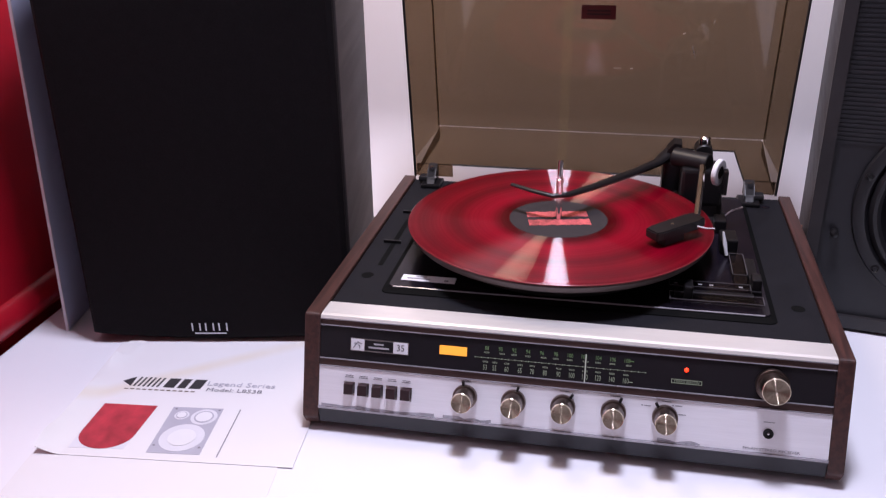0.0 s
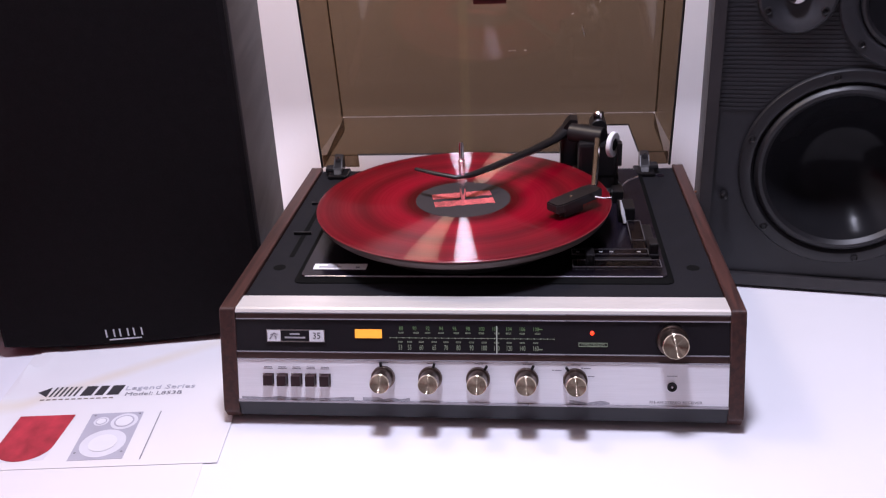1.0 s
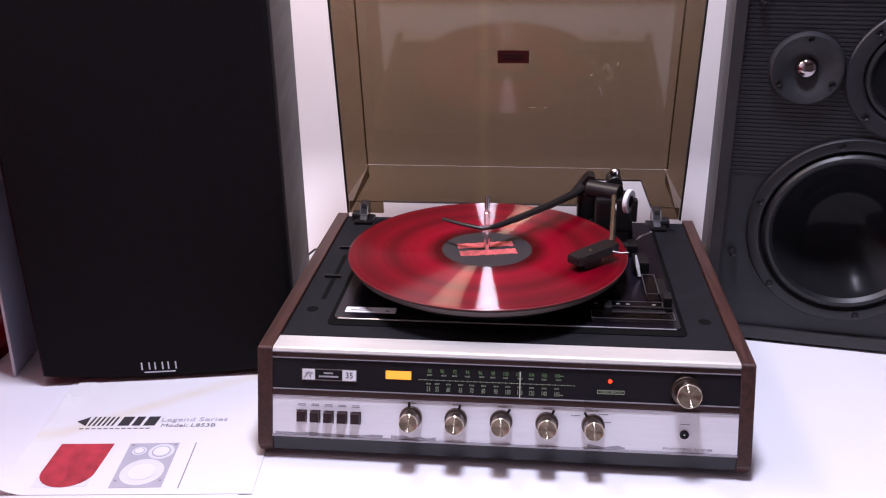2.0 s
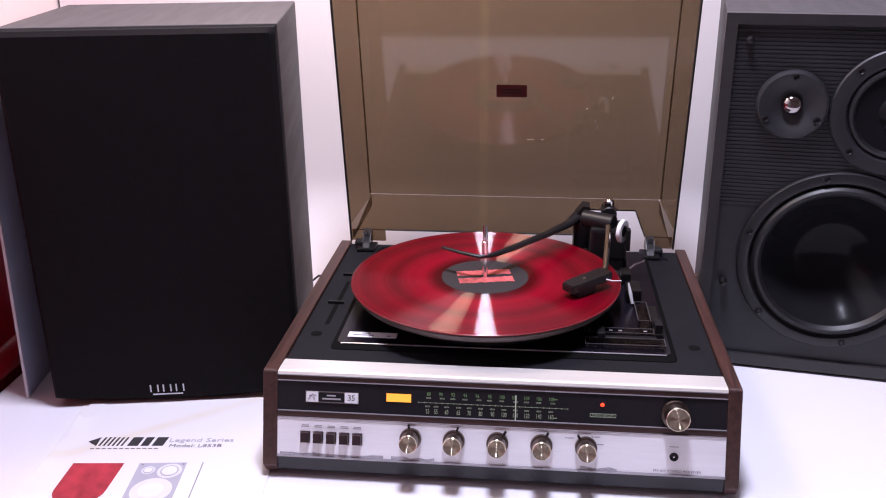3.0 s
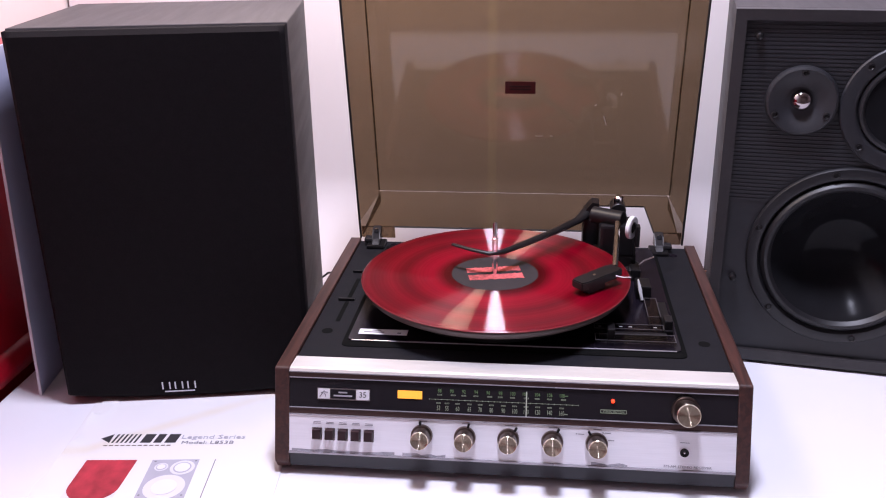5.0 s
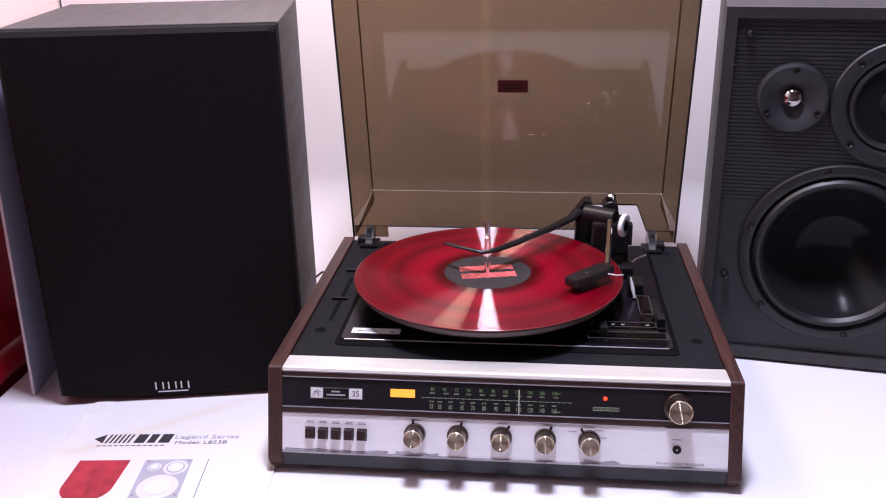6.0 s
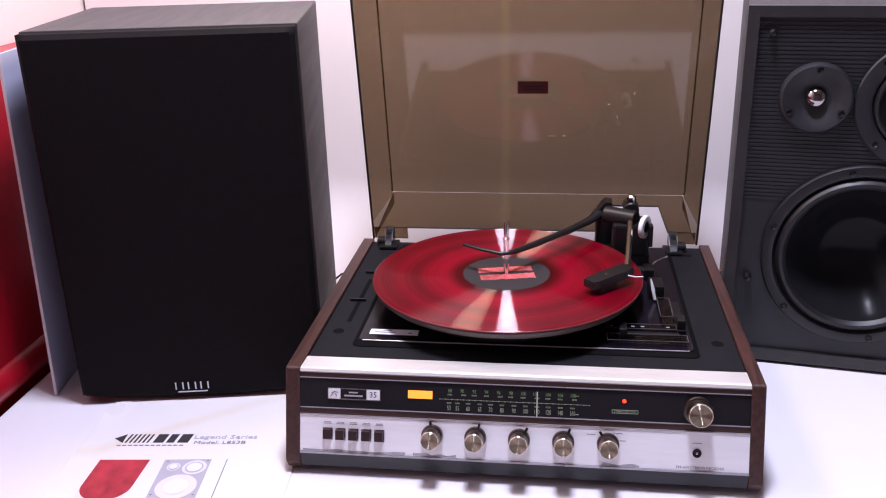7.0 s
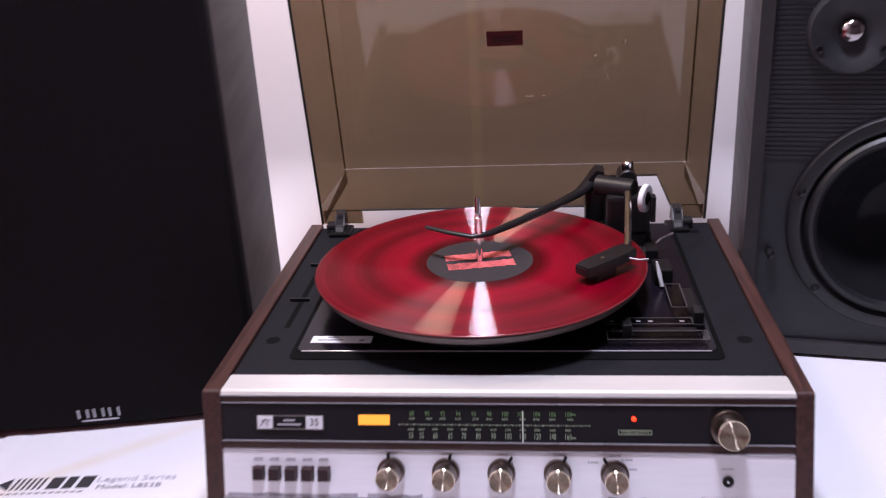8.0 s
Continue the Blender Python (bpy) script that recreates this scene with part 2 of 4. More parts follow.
M_LED = glow("lit_red_lamp", (1.0, 0.035, 0.008), 3.5)
M_GREEN = glow("dim_lit_green_figures", (0.13, 0.22, 0.095), 0.42)
M_PALEFIG = glow("dim_lit_pale_figures", (0.30, 0.34, 0.26), 0.42)
M_POINTER = glow("lit_dial_pointer", (0.7, 0.72, 0.65), 0.22)
M_SMOKE = clear("smoked_acrylic", (0.465, 0.392, 0.312), 0.06)
M_CLEARP = clear("clear_plastic", (0.80, 0.78, 0.78), 0.08)
M_VINYL = vinyl("red_vinyl")
M_RECRIM = mat("pale_red_vinyl_edge", (0.20, 0.030, 0.034), 0.22, scale=80, vary=0.2)
M_LABEL = mat("charcoal_paper_label", (0.019, 0.014, 0.016), 0.75, scale=120, vary=0.2)
M_SALMON = mat("salmon_ink", (0.48, 0.09, 0.09), 0.6, scale=420, vary=0.85)
M_MAROON = mat("maroon_label", (0.10, 0.012, 0.014), 0.4, scale=60, vary=0.2)
M_MAROONINK = mat("dark_label_ink", (0.028, 0.007, 0.008), 0.5, scale=60, vary=0.1)
M_GRILLE = mat("black_speaker_cloth", (0.0078, 0.0063, 0.0074), 0.85, scale=700, vary=0.4, bump=0.4, bump_scale=2600, spec=0.12)
M_ASH = mat("black_ash_vinyl", (0.030, 0.025, 0.028), 0.52, scale=70, vary=0.14, bump=0.2, bump_scale=220, stretch=(8, 0.6, 8))
M_BAFFLE = mat("black_baffle", (0.0165, 0.0162, 0.0198), 0.5, scale=120, vary=0.15)
M_FRAME = mat("dark_ash_frame", (0.024, 0.021, 0.023), 0.45, scale=70, vary=0.25, bump=0.2, bump_scale=220)
# near-black for painted shade in deck recesses; also the plate's rim
M_SHADEBLACK = mat("shade_and_rim_black", (0.004, 0.004, 0.004), 0.9, spec=0.1)
M_TRIM = mat("bright_trim", (0.52, 0.50, 0.54), 0.25, metal=0.5, scale=40, vary=0.15)
M_MAT = mat("grey_platter_mat", (0.085, 0.062, 0.060), 0.6, scale=60, vary=0.1)
M_PALEEDGE = mat("pale_plastic_edge", (0.075, 0.070, 0.075), 0.4, scale=90, vary=0.4)
M_CONE = mat("black_poly_cone", (0.011, 0.011, 0.0125), 0.11, scale=40, vary=0.2, rough_vary=0.03, spec=0.08)
M_DOME = mat("silver_dome", (0.42, 0.38, 0.38), 0.10, metal=1.0, scale=60, vary=0.05, rough_vary=0.03)
M_SILVERINK = mat("silver_badge", (0.66, 0.66, 0.70), 0.35, metal=0.6, scale=60, vary=0.05)
M_PAPER = paper_mat("white_printed_paper")
M_REDPRINT = mat("red_print", (0.46, 0.035, 0.055), 0.6, scale=75, vary=0.5, stretch=(1.0, 0.8, 1.0))
M_GREYPRINT = mat("lilac_grey_print", (0.44, 0.43, 0.50), 0.65, scale=60, vary=0.06)
M_PALEPRINT = mat("pale_print", (0.70, 0.69, 0.74), 0.65, scale=60, vary=0.04)
M_COPPER = mat("brown_wire", (0.30, 0.13, 0.07), 0.4, scale=60, vary=0.1)
M_FIXTURE = glow("lit_diffuser", (1.0, 0.95, 0.97), 1.0)


# ---- mesh helpers ----
def obj(name, bm, material, parent=None, label="", smooth=False, at=None):
    me = bpy.data.meshes.new(name)
    bmesh.ops.recalc_face_normals(bm, faces=bm.faces)
    for f in bm.faces:
        f.smooth = smooth
    bm.to_mesh(me)
    bm.free()
    if smooth:
        me.set_sharp_from_angle(angle=radians(38))
    me.materials.append(material)
    ob = new(name, me)
    if at is not None:
        ob.matrix_basis = at
    if parent is not None:
        ob.parent = parent
    if label:
        ob["label"] = label
    return ob


def part(name, bm, material, parent, label="", smooth=False, at=None):
    return obj(name, bm, material, parent, label, smooth, at)


def empty(name, m, label, category, group="", kind=""):
    ob = new(name)
    ob.empty_display_size = 0.02
    ob.matrix_basis = m
    return tagged(ob, label, category, group, kind)


def box(x0, x1, y0, y1, z0, z1, bevel=0.0, bm=None, m=None, seg=2):
    bm = bm or bmesh.new()
    vs = bmesh.ops.create_cube(bm, size=1)["verts"]
    for w in vs:
        w.co = Vector(((x0 + x1) / 2 + w.co.x * (x1 - x0), (y0 + y1) / 2 + w.co.y * (y1 - y0), (z0 + z1) / 2 + w.co.z * (z1 - z0)))
    if m is not None:
        bmesh.ops.transform(bm, matrix=m, verts=vs)
    if bevel:
        es = {e for w in vs for e in w.link_edges}
        bmesh.ops.bevel(bm, geom=list(es), offset=bevel, segments=seg, affect="EDGES", profile=0.6)
    return bm


def lathe(profile, n=48, bm=None, m=None, close=True):
    """A body of revolution about local z from (radius, height) pairs."""
    bm = bm or bmesh.new()
    rings = []
    mm = m or Matrix()
    for r, h in profile:
        if r < 1e-6:
            rings.append([bm.verts.new(mm @ Vector((0, 0, h)))])
        else:
            rings.append([bm.verts.new(mm @ Vector((r * math.cos(2 * math.pi * i / n), r * math.sin(2 * math.pi * i / n), h))) for i in range(n)])
    for a, b in zip(rings, rings[1:]):
        for i in range(n):
            j = (i + 1) % n
            if len(a) == 1 and len(b) > 1:
                bm.faces.new((a[0], b[i], b[j]))
            elif len(b) == 1 and len(a) > 1:
                bm.faces.new((a[i], a[j], b[0]))
            elif len(a) > 1:
                bm.faces.new((a[i], a[j], b[j], b[i]))
    if close:
        for ring in (rings[0], rings[-1]):
            if len(ring) > 1:
                bm.faces.new(ring)
    return bm


def tube(points, radius, n=10, bm=None, flat=1.0):
    """A round bar along a line of points."""
    bm = bm or bmesh.new()
    pts = [Vector(p) for p in points]
    rings = []
    up = Vector((0, 0, 1))
    for i, p in enumerate(pts):
        d = (pts[min(i + 1, len(pts) - 1)] - pts[max(i - 1, 0)]).normalized()
        side = d.cross(up if abs(d.z) < 0.95 else Vector((1, 0, 0))).normalized()
        top = side.cross(d).normalized()
        r = radius[i] if isinstance(radius, (list, tuple)) else radius
        rings.append([bm.verts.new(p + side * math.cos(2 * math.pi * k / n) * r + top * math.sin(2 * math.pi * k / n) * r * flat) for k in range(n)])
    for a, b in zip(rings, rings[1:]):
        for i in range(n):
            bm.faces.new((a[i], a[(i + 1) % n], b[(i + 1) % n], b[i]))
    bm.faces.new(rings[0])
    bm.faces.new(rings[-1])
    return bm


def prism(outline, axis_from, axis_to, axis="x", bm=None, m=None):
    """A flat outline of (a, b) pairs drawn out along an axis: x gives (y, z), y gives (x, z), z gives (x, y)."""
    bm = bm or bmesh.new()
    put = {"x": lambda a, b, c: (c, a, b), "y": lambda a, b, c: (a, c, b), "z": lambda a, b, c: (a, b, c)}[axis]
    mm = m or Matrix()
    one = [bm.verts.new(mm @ Vector(put(a, b, axis_from))) for a, b in outline]
    two = [bm.verts.new(mm @ Vector(put(a, b, axis_to))) for a, b in outline]
    bm.faces.new(one)
    bm.faces.new(two)
    for i in range(len(one)):
        j = (i + 1) % len(one)
        bm.faces.new((one[i], one[j], two[j], two[i]))
    return bm


def ring_of(outline_out, outline_in, z0, z1, bm=None, m=None):
    """A flat frame between two outlines with equally many corners."""
    bm = bm or bmesh.new()
    mm = m or Matrix()
    rows = [[bm.verts.new(mm @ Vector((x, y, z))) for x, y in line] for line, z in ((outline_out, z0), (outline_out, z1), (outline_in, z1), (outline_in, z0))]
    n = len(outline_out)
    for a, b in zip(rows, rows[1:] + rows[:1]):
        for i in range(n):
            bm.faces.new((a[i], a[(i + 1) % n], b[(i + 1) % n], b[i]))
    return bm


def rect(x0, x1, y0, y1):
    return [(x0, y0), (x1, y0), (x1, y1), (x0, y1)]


def disc_line(cx, cy, r, n=40):
    return [(cx + r * math.cos(2 * math.pi * i / n), cy + r * math.sin(2 * math.pi * i / n)) for i in range(n)]


def words(name, text, size, material, parent, m, label="", squash=1.0):
    """Raised lettering in the built-in font, centred on m's origin, facing m's z."""
    cu = bpy.data.curves.new(name, "FONT")
    cu.body, cu.size, cu.extrude, cu.align_x, cu.align_y = text, size, 0.00008, "CENTER", "CENTER"
    cu.resolution_u = 2
    tmp = bpy.data.objects.new(name, cu)
    me = bpy.data.meshes.new_from_object(tmp)
    bpy.data.objects.remove(tmp)
    me.transform(Matrix.Diagonal((squash, 1, 1, 1)))
    me.materials.clear()
    me.materials.append(material)
    ob = new(name, me)
    ob.matrix_basis = m
    ob.parent = parent
    if label:
        ob["label"] = label
    return ob


# ---- setting ----
def setting(name, bm, material, label, category):
    return tagged(obj(name, bm, material), label, category, kind="structure")


setting("wall_north", box(-0.70, 2.2, 0.66, 0.76, -0.8, 1.75), M_WALL, "white painted wall behind the stereo set", "wall")
setting("wall_west", box(-0.80, -0.70, -3.0, 0.76, -0.8, 1.75), M_PINKWALL, "pinkish white painted side wall", "wall")
setting("wall_east", box(2.2, 2.3, -3.0, 0.76, -0.8, 1.75), M_ROOM, "plain beige room wall", "wall")
setting("wall_south", box(-0.8, 2.3, -3.1, -3.0, -0.8, 1.75), M_ROOM, "plain beige room wall", "wall")
setting("floor", box(-0.8, 2.3, -3.1, 0.76, -0.9, -0.8), M_FLOOR, "brown carpeted floor", "floor")
setting("ceiling", box(-0.8, 2.3, -3.1, 0.76, 1.75, 1.85), M_ROOM, "plain ceiling", "ceiling")

# white sheet that sweeps from the tabletop up the wall
prof = [(0.44, 0.0022), (0.47, 0.0026)] + [(0.48 + 0.13 * math.sin(radians(a)), 0.133 - 0.13 * math.cos(radians(a))) for a in range(4, 91, 4)] + [(0.612, 0.40), (0.614, 1.30)]
prof = prof + [(y + 0.0016, z - (0.0014 if z < 0.05 else 0)) for y, z in reversed(prof)]
tagged(obj("backdrop", prism(prof, -0.695, 1.45), M_WALL, smooth=True), "seamless white sheet hung behind the table", "backdrop", kind="structure")

half = len(prof) // 2
seam = [(y - 0.0010, z + 0.0012) for y, z in prof[2:half]]
seam = seam + [(y + 0.0009, z - 0.0010) for y, z in reversed(seam)]
tagged(obj("trim", prism(seam, -0.0350, -0.0215), M_SEAM, smooth=True), "upright white seam where the hung sheets meet", "trim", kind="structure")

# ---- table ----
table = empty("table", pose(0, 0, -0.75), "white topped display table under the stereo set", "table")
part("tabletop", box(-0.575, 1.5, -0.34, 0.64, 0.715, 0.75, 0.004), M_TABLE, table)
for x in (-0.53, 1.45):
    for y in (-0.29, 0.59):
        part("leg", box(x - 0.025, x + 0.025, y - 0.025, y + 0.025, -0.05, 0.715, 0.003), M_TABLE, table)

# ---- red screen and card at the table's end ----
screen = empty("red_panel", pose(-0.64, 0.1, -0.8), "deep red glossy padded panel standing beside the table", "panel")
part("board", box(-0.05, 0.052, -0.75, 0.50, 0.0, 1.178, 0.012, seg=3), M_RED, screen, smooth=True)
part("lower_roll", tube([(0.046, -0.75, 0.822), (0.046, 0.50, 0.822)], 0.020, 20), M_RED, screen, "rounded lower edge", smooth=True)
card = empty("card_board", pose(-0.5470, 0.2, 0, 0, 1.6, 8), "blue-grey sheet of card leaning beside the black loudspeaker", "board")
part("sheet", box(-0.0012, 0.0012, -0.098, 0.1, 0.0003, 0.404, 0.0004), M_CARD, card)
part("edge", box(-0.0016, 0.0014, -0.1002, -0.0982, 0.0003, 0.403), M_CARDEDGE, card, "worn pale card edge")


# ---- loudspeakers ----
SW, SH, SD = 0.284, 0.4265, 0.262


def speaker_box(name, m, label, hollow=False):
    sp = empty(name, m, label, "loudspeaker", "pair of loudspeakers")
    bm = box(0, SW, 0.020, SD, 0.004, SH, 0.0022)
    if hollow:
        bm.normal_update()
        bmesh.ops.delete(bm, geom=[f for f in bm.faces if f.normal.y < -0.99], context="FACES_ONLY")
    part("cabinet", bm, M_ASH, sp, "black ash vinyl cabinet")
    for x in (0.03, SW - 0.03):
        for y in (0.045, SD - 0.03):
            part("foot", lathe([(0.009, 0.0), (0.010, 0.001), (0.010, 0.0045)], 20, m=Matrix.Translation((x, y, 0))), M_RUBBER, sp)
    return sp


left = speaker_box("loudspeaker", pose(-0.4905, 0.0812, 0, 0, 0, 10.35), "black bookshelf loudspeaker with its cloth grille on")
# grille: rounded frame, its lower edge bows down in the middle
bm = bmesh.new()
NX, NZ = 56, 84
grid = [[None] * (NZ + 1) for _ in range(NX + 1)]
for i in range(NX + 1):
    for k in range(NZ + 1):
        u, w = i / NX, k / NZ
        x = 0.0015 + u * (SW - 0.003)
        low = 0.0105 - 0.0075 * math.sin(math.pi * u) ** 0.7
        z = low + w * (SH - 0.002 - low)
        edge = min(u * SW, (1 - u) * SW, w * SH, (1 - w) * SH)
        y = 0.0005 + 0.006 * max(0, 1 - edge / 0.0055) ** 2.0
        grid[i][k] = bm.verts.new((x, y, z))
for i in range(NX):
    for k in range(NZ):
        bm.faces.new((grid[i][k], grid[i + 1][k], grid[i + 1][k + 1], grid[i][k + 1]))
rim = [grid[i][0] for i in range(NX)] + [grid[NX][k] for k in range(NZ)] + [grid[i][NZ] for i in range(NX, 0, -1)] + [grid[0][k] for k in range(NZ, 0, -1)]
back = [bm.verts.new((w.co.x, 0.0197, w.co.z)) for w in rim]
for i in range(len(rim)):
    j = (i + 1) % len(rim)
    bm.faces.new((rim[i], rim[j], back[j], back[i]))
bm.faces.new(back)
grille = part("grille", bm, M_GRILLE, left, "black cloth grille", smooth=True)
# maker's badge as plain strokes
FACE = Matrix.Translation((0.1310, 0.0, 0.0195)) @ pose(0, 0, 0, 90, 0, 0)
bm = bmesh.new()
for cx in (-0.0145, 0.0, 0.0145):
    box(cx - 0.0052, cx - 0.0037, -0.0035, 0.0055, 0.0, 0.0008, bm=bm)
    box(cx + 0.0030, cx + 0.0045, -0.0035, 0.0055, 0.0, 0.0008, bm=bm)
part("badge", bm, M_SILVERINK, left, "silver metal badge", at=FACE)
part("badge_line", box(-0.017, 0.017, -0.0074, -0.0060, 0.0, 0.0006), M_SILVERINK, left, at=FACE)

right = speaker_box("loudspeaker", pose(0.257, 0.262, 0, 0, 0, -9), "black three-way bookshelf loudspeaker without its grille", hollow=True)
bm = ring_of(rect(0, SW, 0.004, SH), rect(0.0125, SW - 0.0125, 0.018, SH - 0.012), -0.0196, 0.0, m=pose(0, 0, 0, 90, 0, 0))
part("baffle_frame", bm, M_FRAME, right, "black bevelled front frame")
bm = box(0.0122, SW - 0.0122, 0.0055, 0.0195, 0.2600, SH - 0.0122)
WU, WZ = 0.1465, 0.1465
wx0, wx1, wz0, wz1 = 0.0122 - WU, SW - 0.0122 - WU, 0.0182 - WZ, 0.2600 - WZ
turns = sorted([2 * math.pi * k / 72 for k in range(72)] + [math.atan2(z, x) % (2 * math.pi) for x in (wx0, wx1) for z in (wz0, wz1)])
outer, inner = [], []
for a in turns:
    c, d = math.cos(a), math.sin(a)
    reach = min((wx1 if c > 0 else wx0) / c if abs(c) > 1e-6 else 9, (wz1 if d > 0 else wz0) / d if abs(d) > 1e-6 else 9)
    outer.append((WU + reach * c, WZ + reach * d))
    inner.append((WU + 0.0935 * c, WZ + 0.0935 * d))
ring_of(outer, inner, -0.0195, -0.0055, bm=bm, m=pose(0, 0, 0, 90, 0, 0))
part("baffle", bm, M_BAFFLE, right)
# moulded ribs; those level with the woofer stop short of its ring
first_rib = None
for i in range(45):
    z = 0.21 + i * 0.0045
    at = Matrix.Translation((0, 0, z))
    if z > WZ + 0.104:
        if first_rib is None:
            first_rib = part("rib", box(0.0126, SW - 0.0126, 0.0046, 0.0056, -0.0016, 0.0016), M_BAFFLE, right, at=at)
        else:
            ob = first_rib.copy()
            scene.collection.objects.link(ob)
            ob.matrix_basis = at
    else:
        half = math.sqrt(max(0.0, 0.1042 ** 2 - (z - WZ) ** 2))
        for a, b in ((0.0126, WU - half), (WU + half, SW - 0.0126)):
            if b - a > 0.004:
                part("rib", box(a, b, 0.0046, 0.0056, -0.0016, 0.0016), M_BAFFLE, right, at=at)


def on_baffle(u, z, d=0.0):
    return Matrix.Translation((u, 0.0045 - d, z)) @ pose(0, 0, 0, 90, 0, 0)


def driver(name, u, z, prof, parent, material, label, n=64):
    return part(name, lathe(prof, n, close=prof[0] != prof[-1]), material, parent, label, smooth=True, at=on_baffle(u, z))


# woofer
wf = driver("woofer", 0.1465, 0.1465, [(0.0915, -0.0009), (0.1065, -0.0009), (0.1085, 0.0), (0.1085, 0.003), (0.107, 0.0052), (0.100, 0.0066), (0.0960, 0.0058), (0.0940, 0.003), (0.0925, 0.0015), (0.0915, -0.0009)], right, M_RUBBER, "large black woofer")
part("surround", lathe([(0.0925, 0.0016), (0.0910, 0.0055), (0.0880, 0.0080), (0.0845, 0.0078), (0.0820, 0.0050), (0.0805, 0.0030), (0.0800, 0.0018)], 64, close=False), M_RUBBER, wf, smooth=True)
part("cone", lathe([(0.0815, 0.0040), (0.0790, 0.0015), (0.0740, -0.0040), (0.0650, -0.0145), (0.0550, -0.0255), (0.0460, -0.0340), (0.0380, -0.0395), (0.0300, -0.0433), (0.0200, -0.0462), (0.0100, -0.0477), (0.0, -0.0480)], 64, close=False), M_CONE, wf, "glossy black cone", smooth=True)
for k in range(6):
    a = radians(30 + 60 * k + 12)
    part("screw", lathe([(0.0044, 0.0060), (0.0044, 0.0072), (0.0030, 0.0078), (0.0022, 0.0066), (0.0, 0.0066)], 14, m=Matrix.Translation((0.1020 * math.cos(a), 0.1020 * math.sin(a), 0))), M_BLACK, wf)
# tweeter
tw = driver("tweeter", 0.0785, 0.3285, [(0.0, -0.001), (0.0378, -0.001), (0.0385, 0.0), (0.0385, 0.0040), (0.0372, 0.0075), (0.0350, 0.0085), (0.0300, 0.0072), (0.0240, 0.0046), (0.0180, 0.0018), (0.0150, 0.0006), (0.0, 0.0006)], right, M_BAFFLE, "round black tweeter")
part("dome", lathe([(0.0118, 0.0007), (0.0112, 0.0040), (0.0090, 0.0072), (0.0055, 0.0094), (0.0, 0.0102)], 40, close=False), M_DOME, tw, "shiny silver dome", smooth=True)
for k in range(3):
    a = radians(90 + 120 * k)
    part("screw", lathe([(0.0040, 0.0060), (0.0040, 0.0088), (0.0026, 0.0094), (0.0018, 0.0080), (0.0, 0.0080)], 14, m=Matrix.Translation((0.0310 * math.cos(a), 0.0310 * math.sin(a), 0))), M_BLACK, tw)
# midrange
md = driver("midrange", 0.188, 0.3235, [(0.0, -0.001), (0.0690, -0.001), (0.0700, 0.0), (0.0700, 0.0030), (0.0685, 0.0044), (0.0560, 0.0050), (0.0530, 0.0036), (0.0510, 0.0008), (0.0, 0.0008)], right, M_BAFFLE, "round black midrange driver")
part("surround", lathe([(0.0510, 0.0010), (0.0495, 0.0042), (0.0465, 0.0052), (0.0440, 0.0034), (0.0430, 0.0012)], 48, close=False), M_RUBBER, md, smooth=True)
part("cone", lathe([(0.0435, 0.0022), (0.0300, 0.0014), (0.0200, 0.0012), (0.0190, 0.0020), (0.0120, 0.0062), (0.0, 0.0080)], 48, close=False), M_CONE, md, smooth=True)
for k in range(4):
    a = radians(45 + 90 * k + 90)
    part("screw", lathe([(0.0042, 0.0046), (0.0042, 0.0056), (0.0028, 0.0060), (0.0020, 0.0050), (0.0, 0.0050)], 14, m=Matrix.Translation((0.0625 * math.cos(a), 0.0625 * math.sin(a), 0))), M_BLACK, md)
for u, z in ((0.027, 0.398), (0.026, 0.112), (SW - 0.027, 0.398), (SW - 0.026, 0.112)):
    part("grille_peg", lathe([(0.0045, 0.0), (0.0045, 0.005), (0.0036, 0.0085), (0.0016, 0.0098), (0.0, 0.0100)], 18), M_BLACK, right, smooth=True, at=on_baffle(u, z))

# ---- stereo receiver with built-in record changer ----
TILT = radians(16.9)
XL, XR = -0.210, 0.255
rec = empty("stereo_receiver", pose(0, 0, 0), "walnut and aluminium stereo receiver with built-in record changer, lid open", "stereo")


def face(x, z, d=0.0):
    """A place on the sloping front: across, up by height z, d metres proud. Local z points outwards."""
    y = 0.004 - (0.113 - z) * math.tan(TILT)
    return Matrix.Translation((x, y, z)) @ pose(0, 0, 0, 90 - math.degrees(TILT), 0, 0) @ Matrix.Translation((0, 0, d))


COS = math.cos(TILT)


def slab(name, x0, x1, z0, z1, d0, d1, material, label="", parent=None, bevel=0.0):
    """A flat piece on the sloping front between two heights, from d0 to d1 proud of it."""
    h = (z1 - z0) / COS
    return part(name, box(0, x1 - x0, 0, h, d0, d1, bevel), material, parent or rec, label, at=face(x0, z0))


# walnut side panels with the sloping, chamfered front
side = [(0.375, 0.004), (0.375, 0.1077), (0.002, 0.1077), (-0.0005, 0.1065), (-0.0255, 0.0185), (-0.0265, 0.0145), (-0.0205, 0.0050), (-0.016, 0.004)]
for a, b in ((XL, XL + 0.0145), (XR - 0.0130, XR)):
    bm = prism(side, a, b)
    bmesh.ops.bevel(bm, geom=list(bm.edges), offset=0.0008, segments=1, affect="EDGES")
    part("side_panel", bm, M_WALNUT, rec, "walnut veneered side panel")
IL, IR = XL + 0.0147, XR - 0.0132
part("chassis", prism([(0.37, 0.008), (0.37, 0.100), (0.034, 0.100), (0.002, 0.096), (-0.0200, 0.0245), (-0.018, 0.008)], IL, IR), M_MATT, rec)
for x in (XL + 0.03, XR - 0.03):
    for y in (0.02, 0.34):
        part("foot", lathe([(0.010, 0.0), (0.011, 0.001), (0.011, 0.0085)], 20, m=Matrix.Translation((x, y, 0))), M_RUBBER, rec)
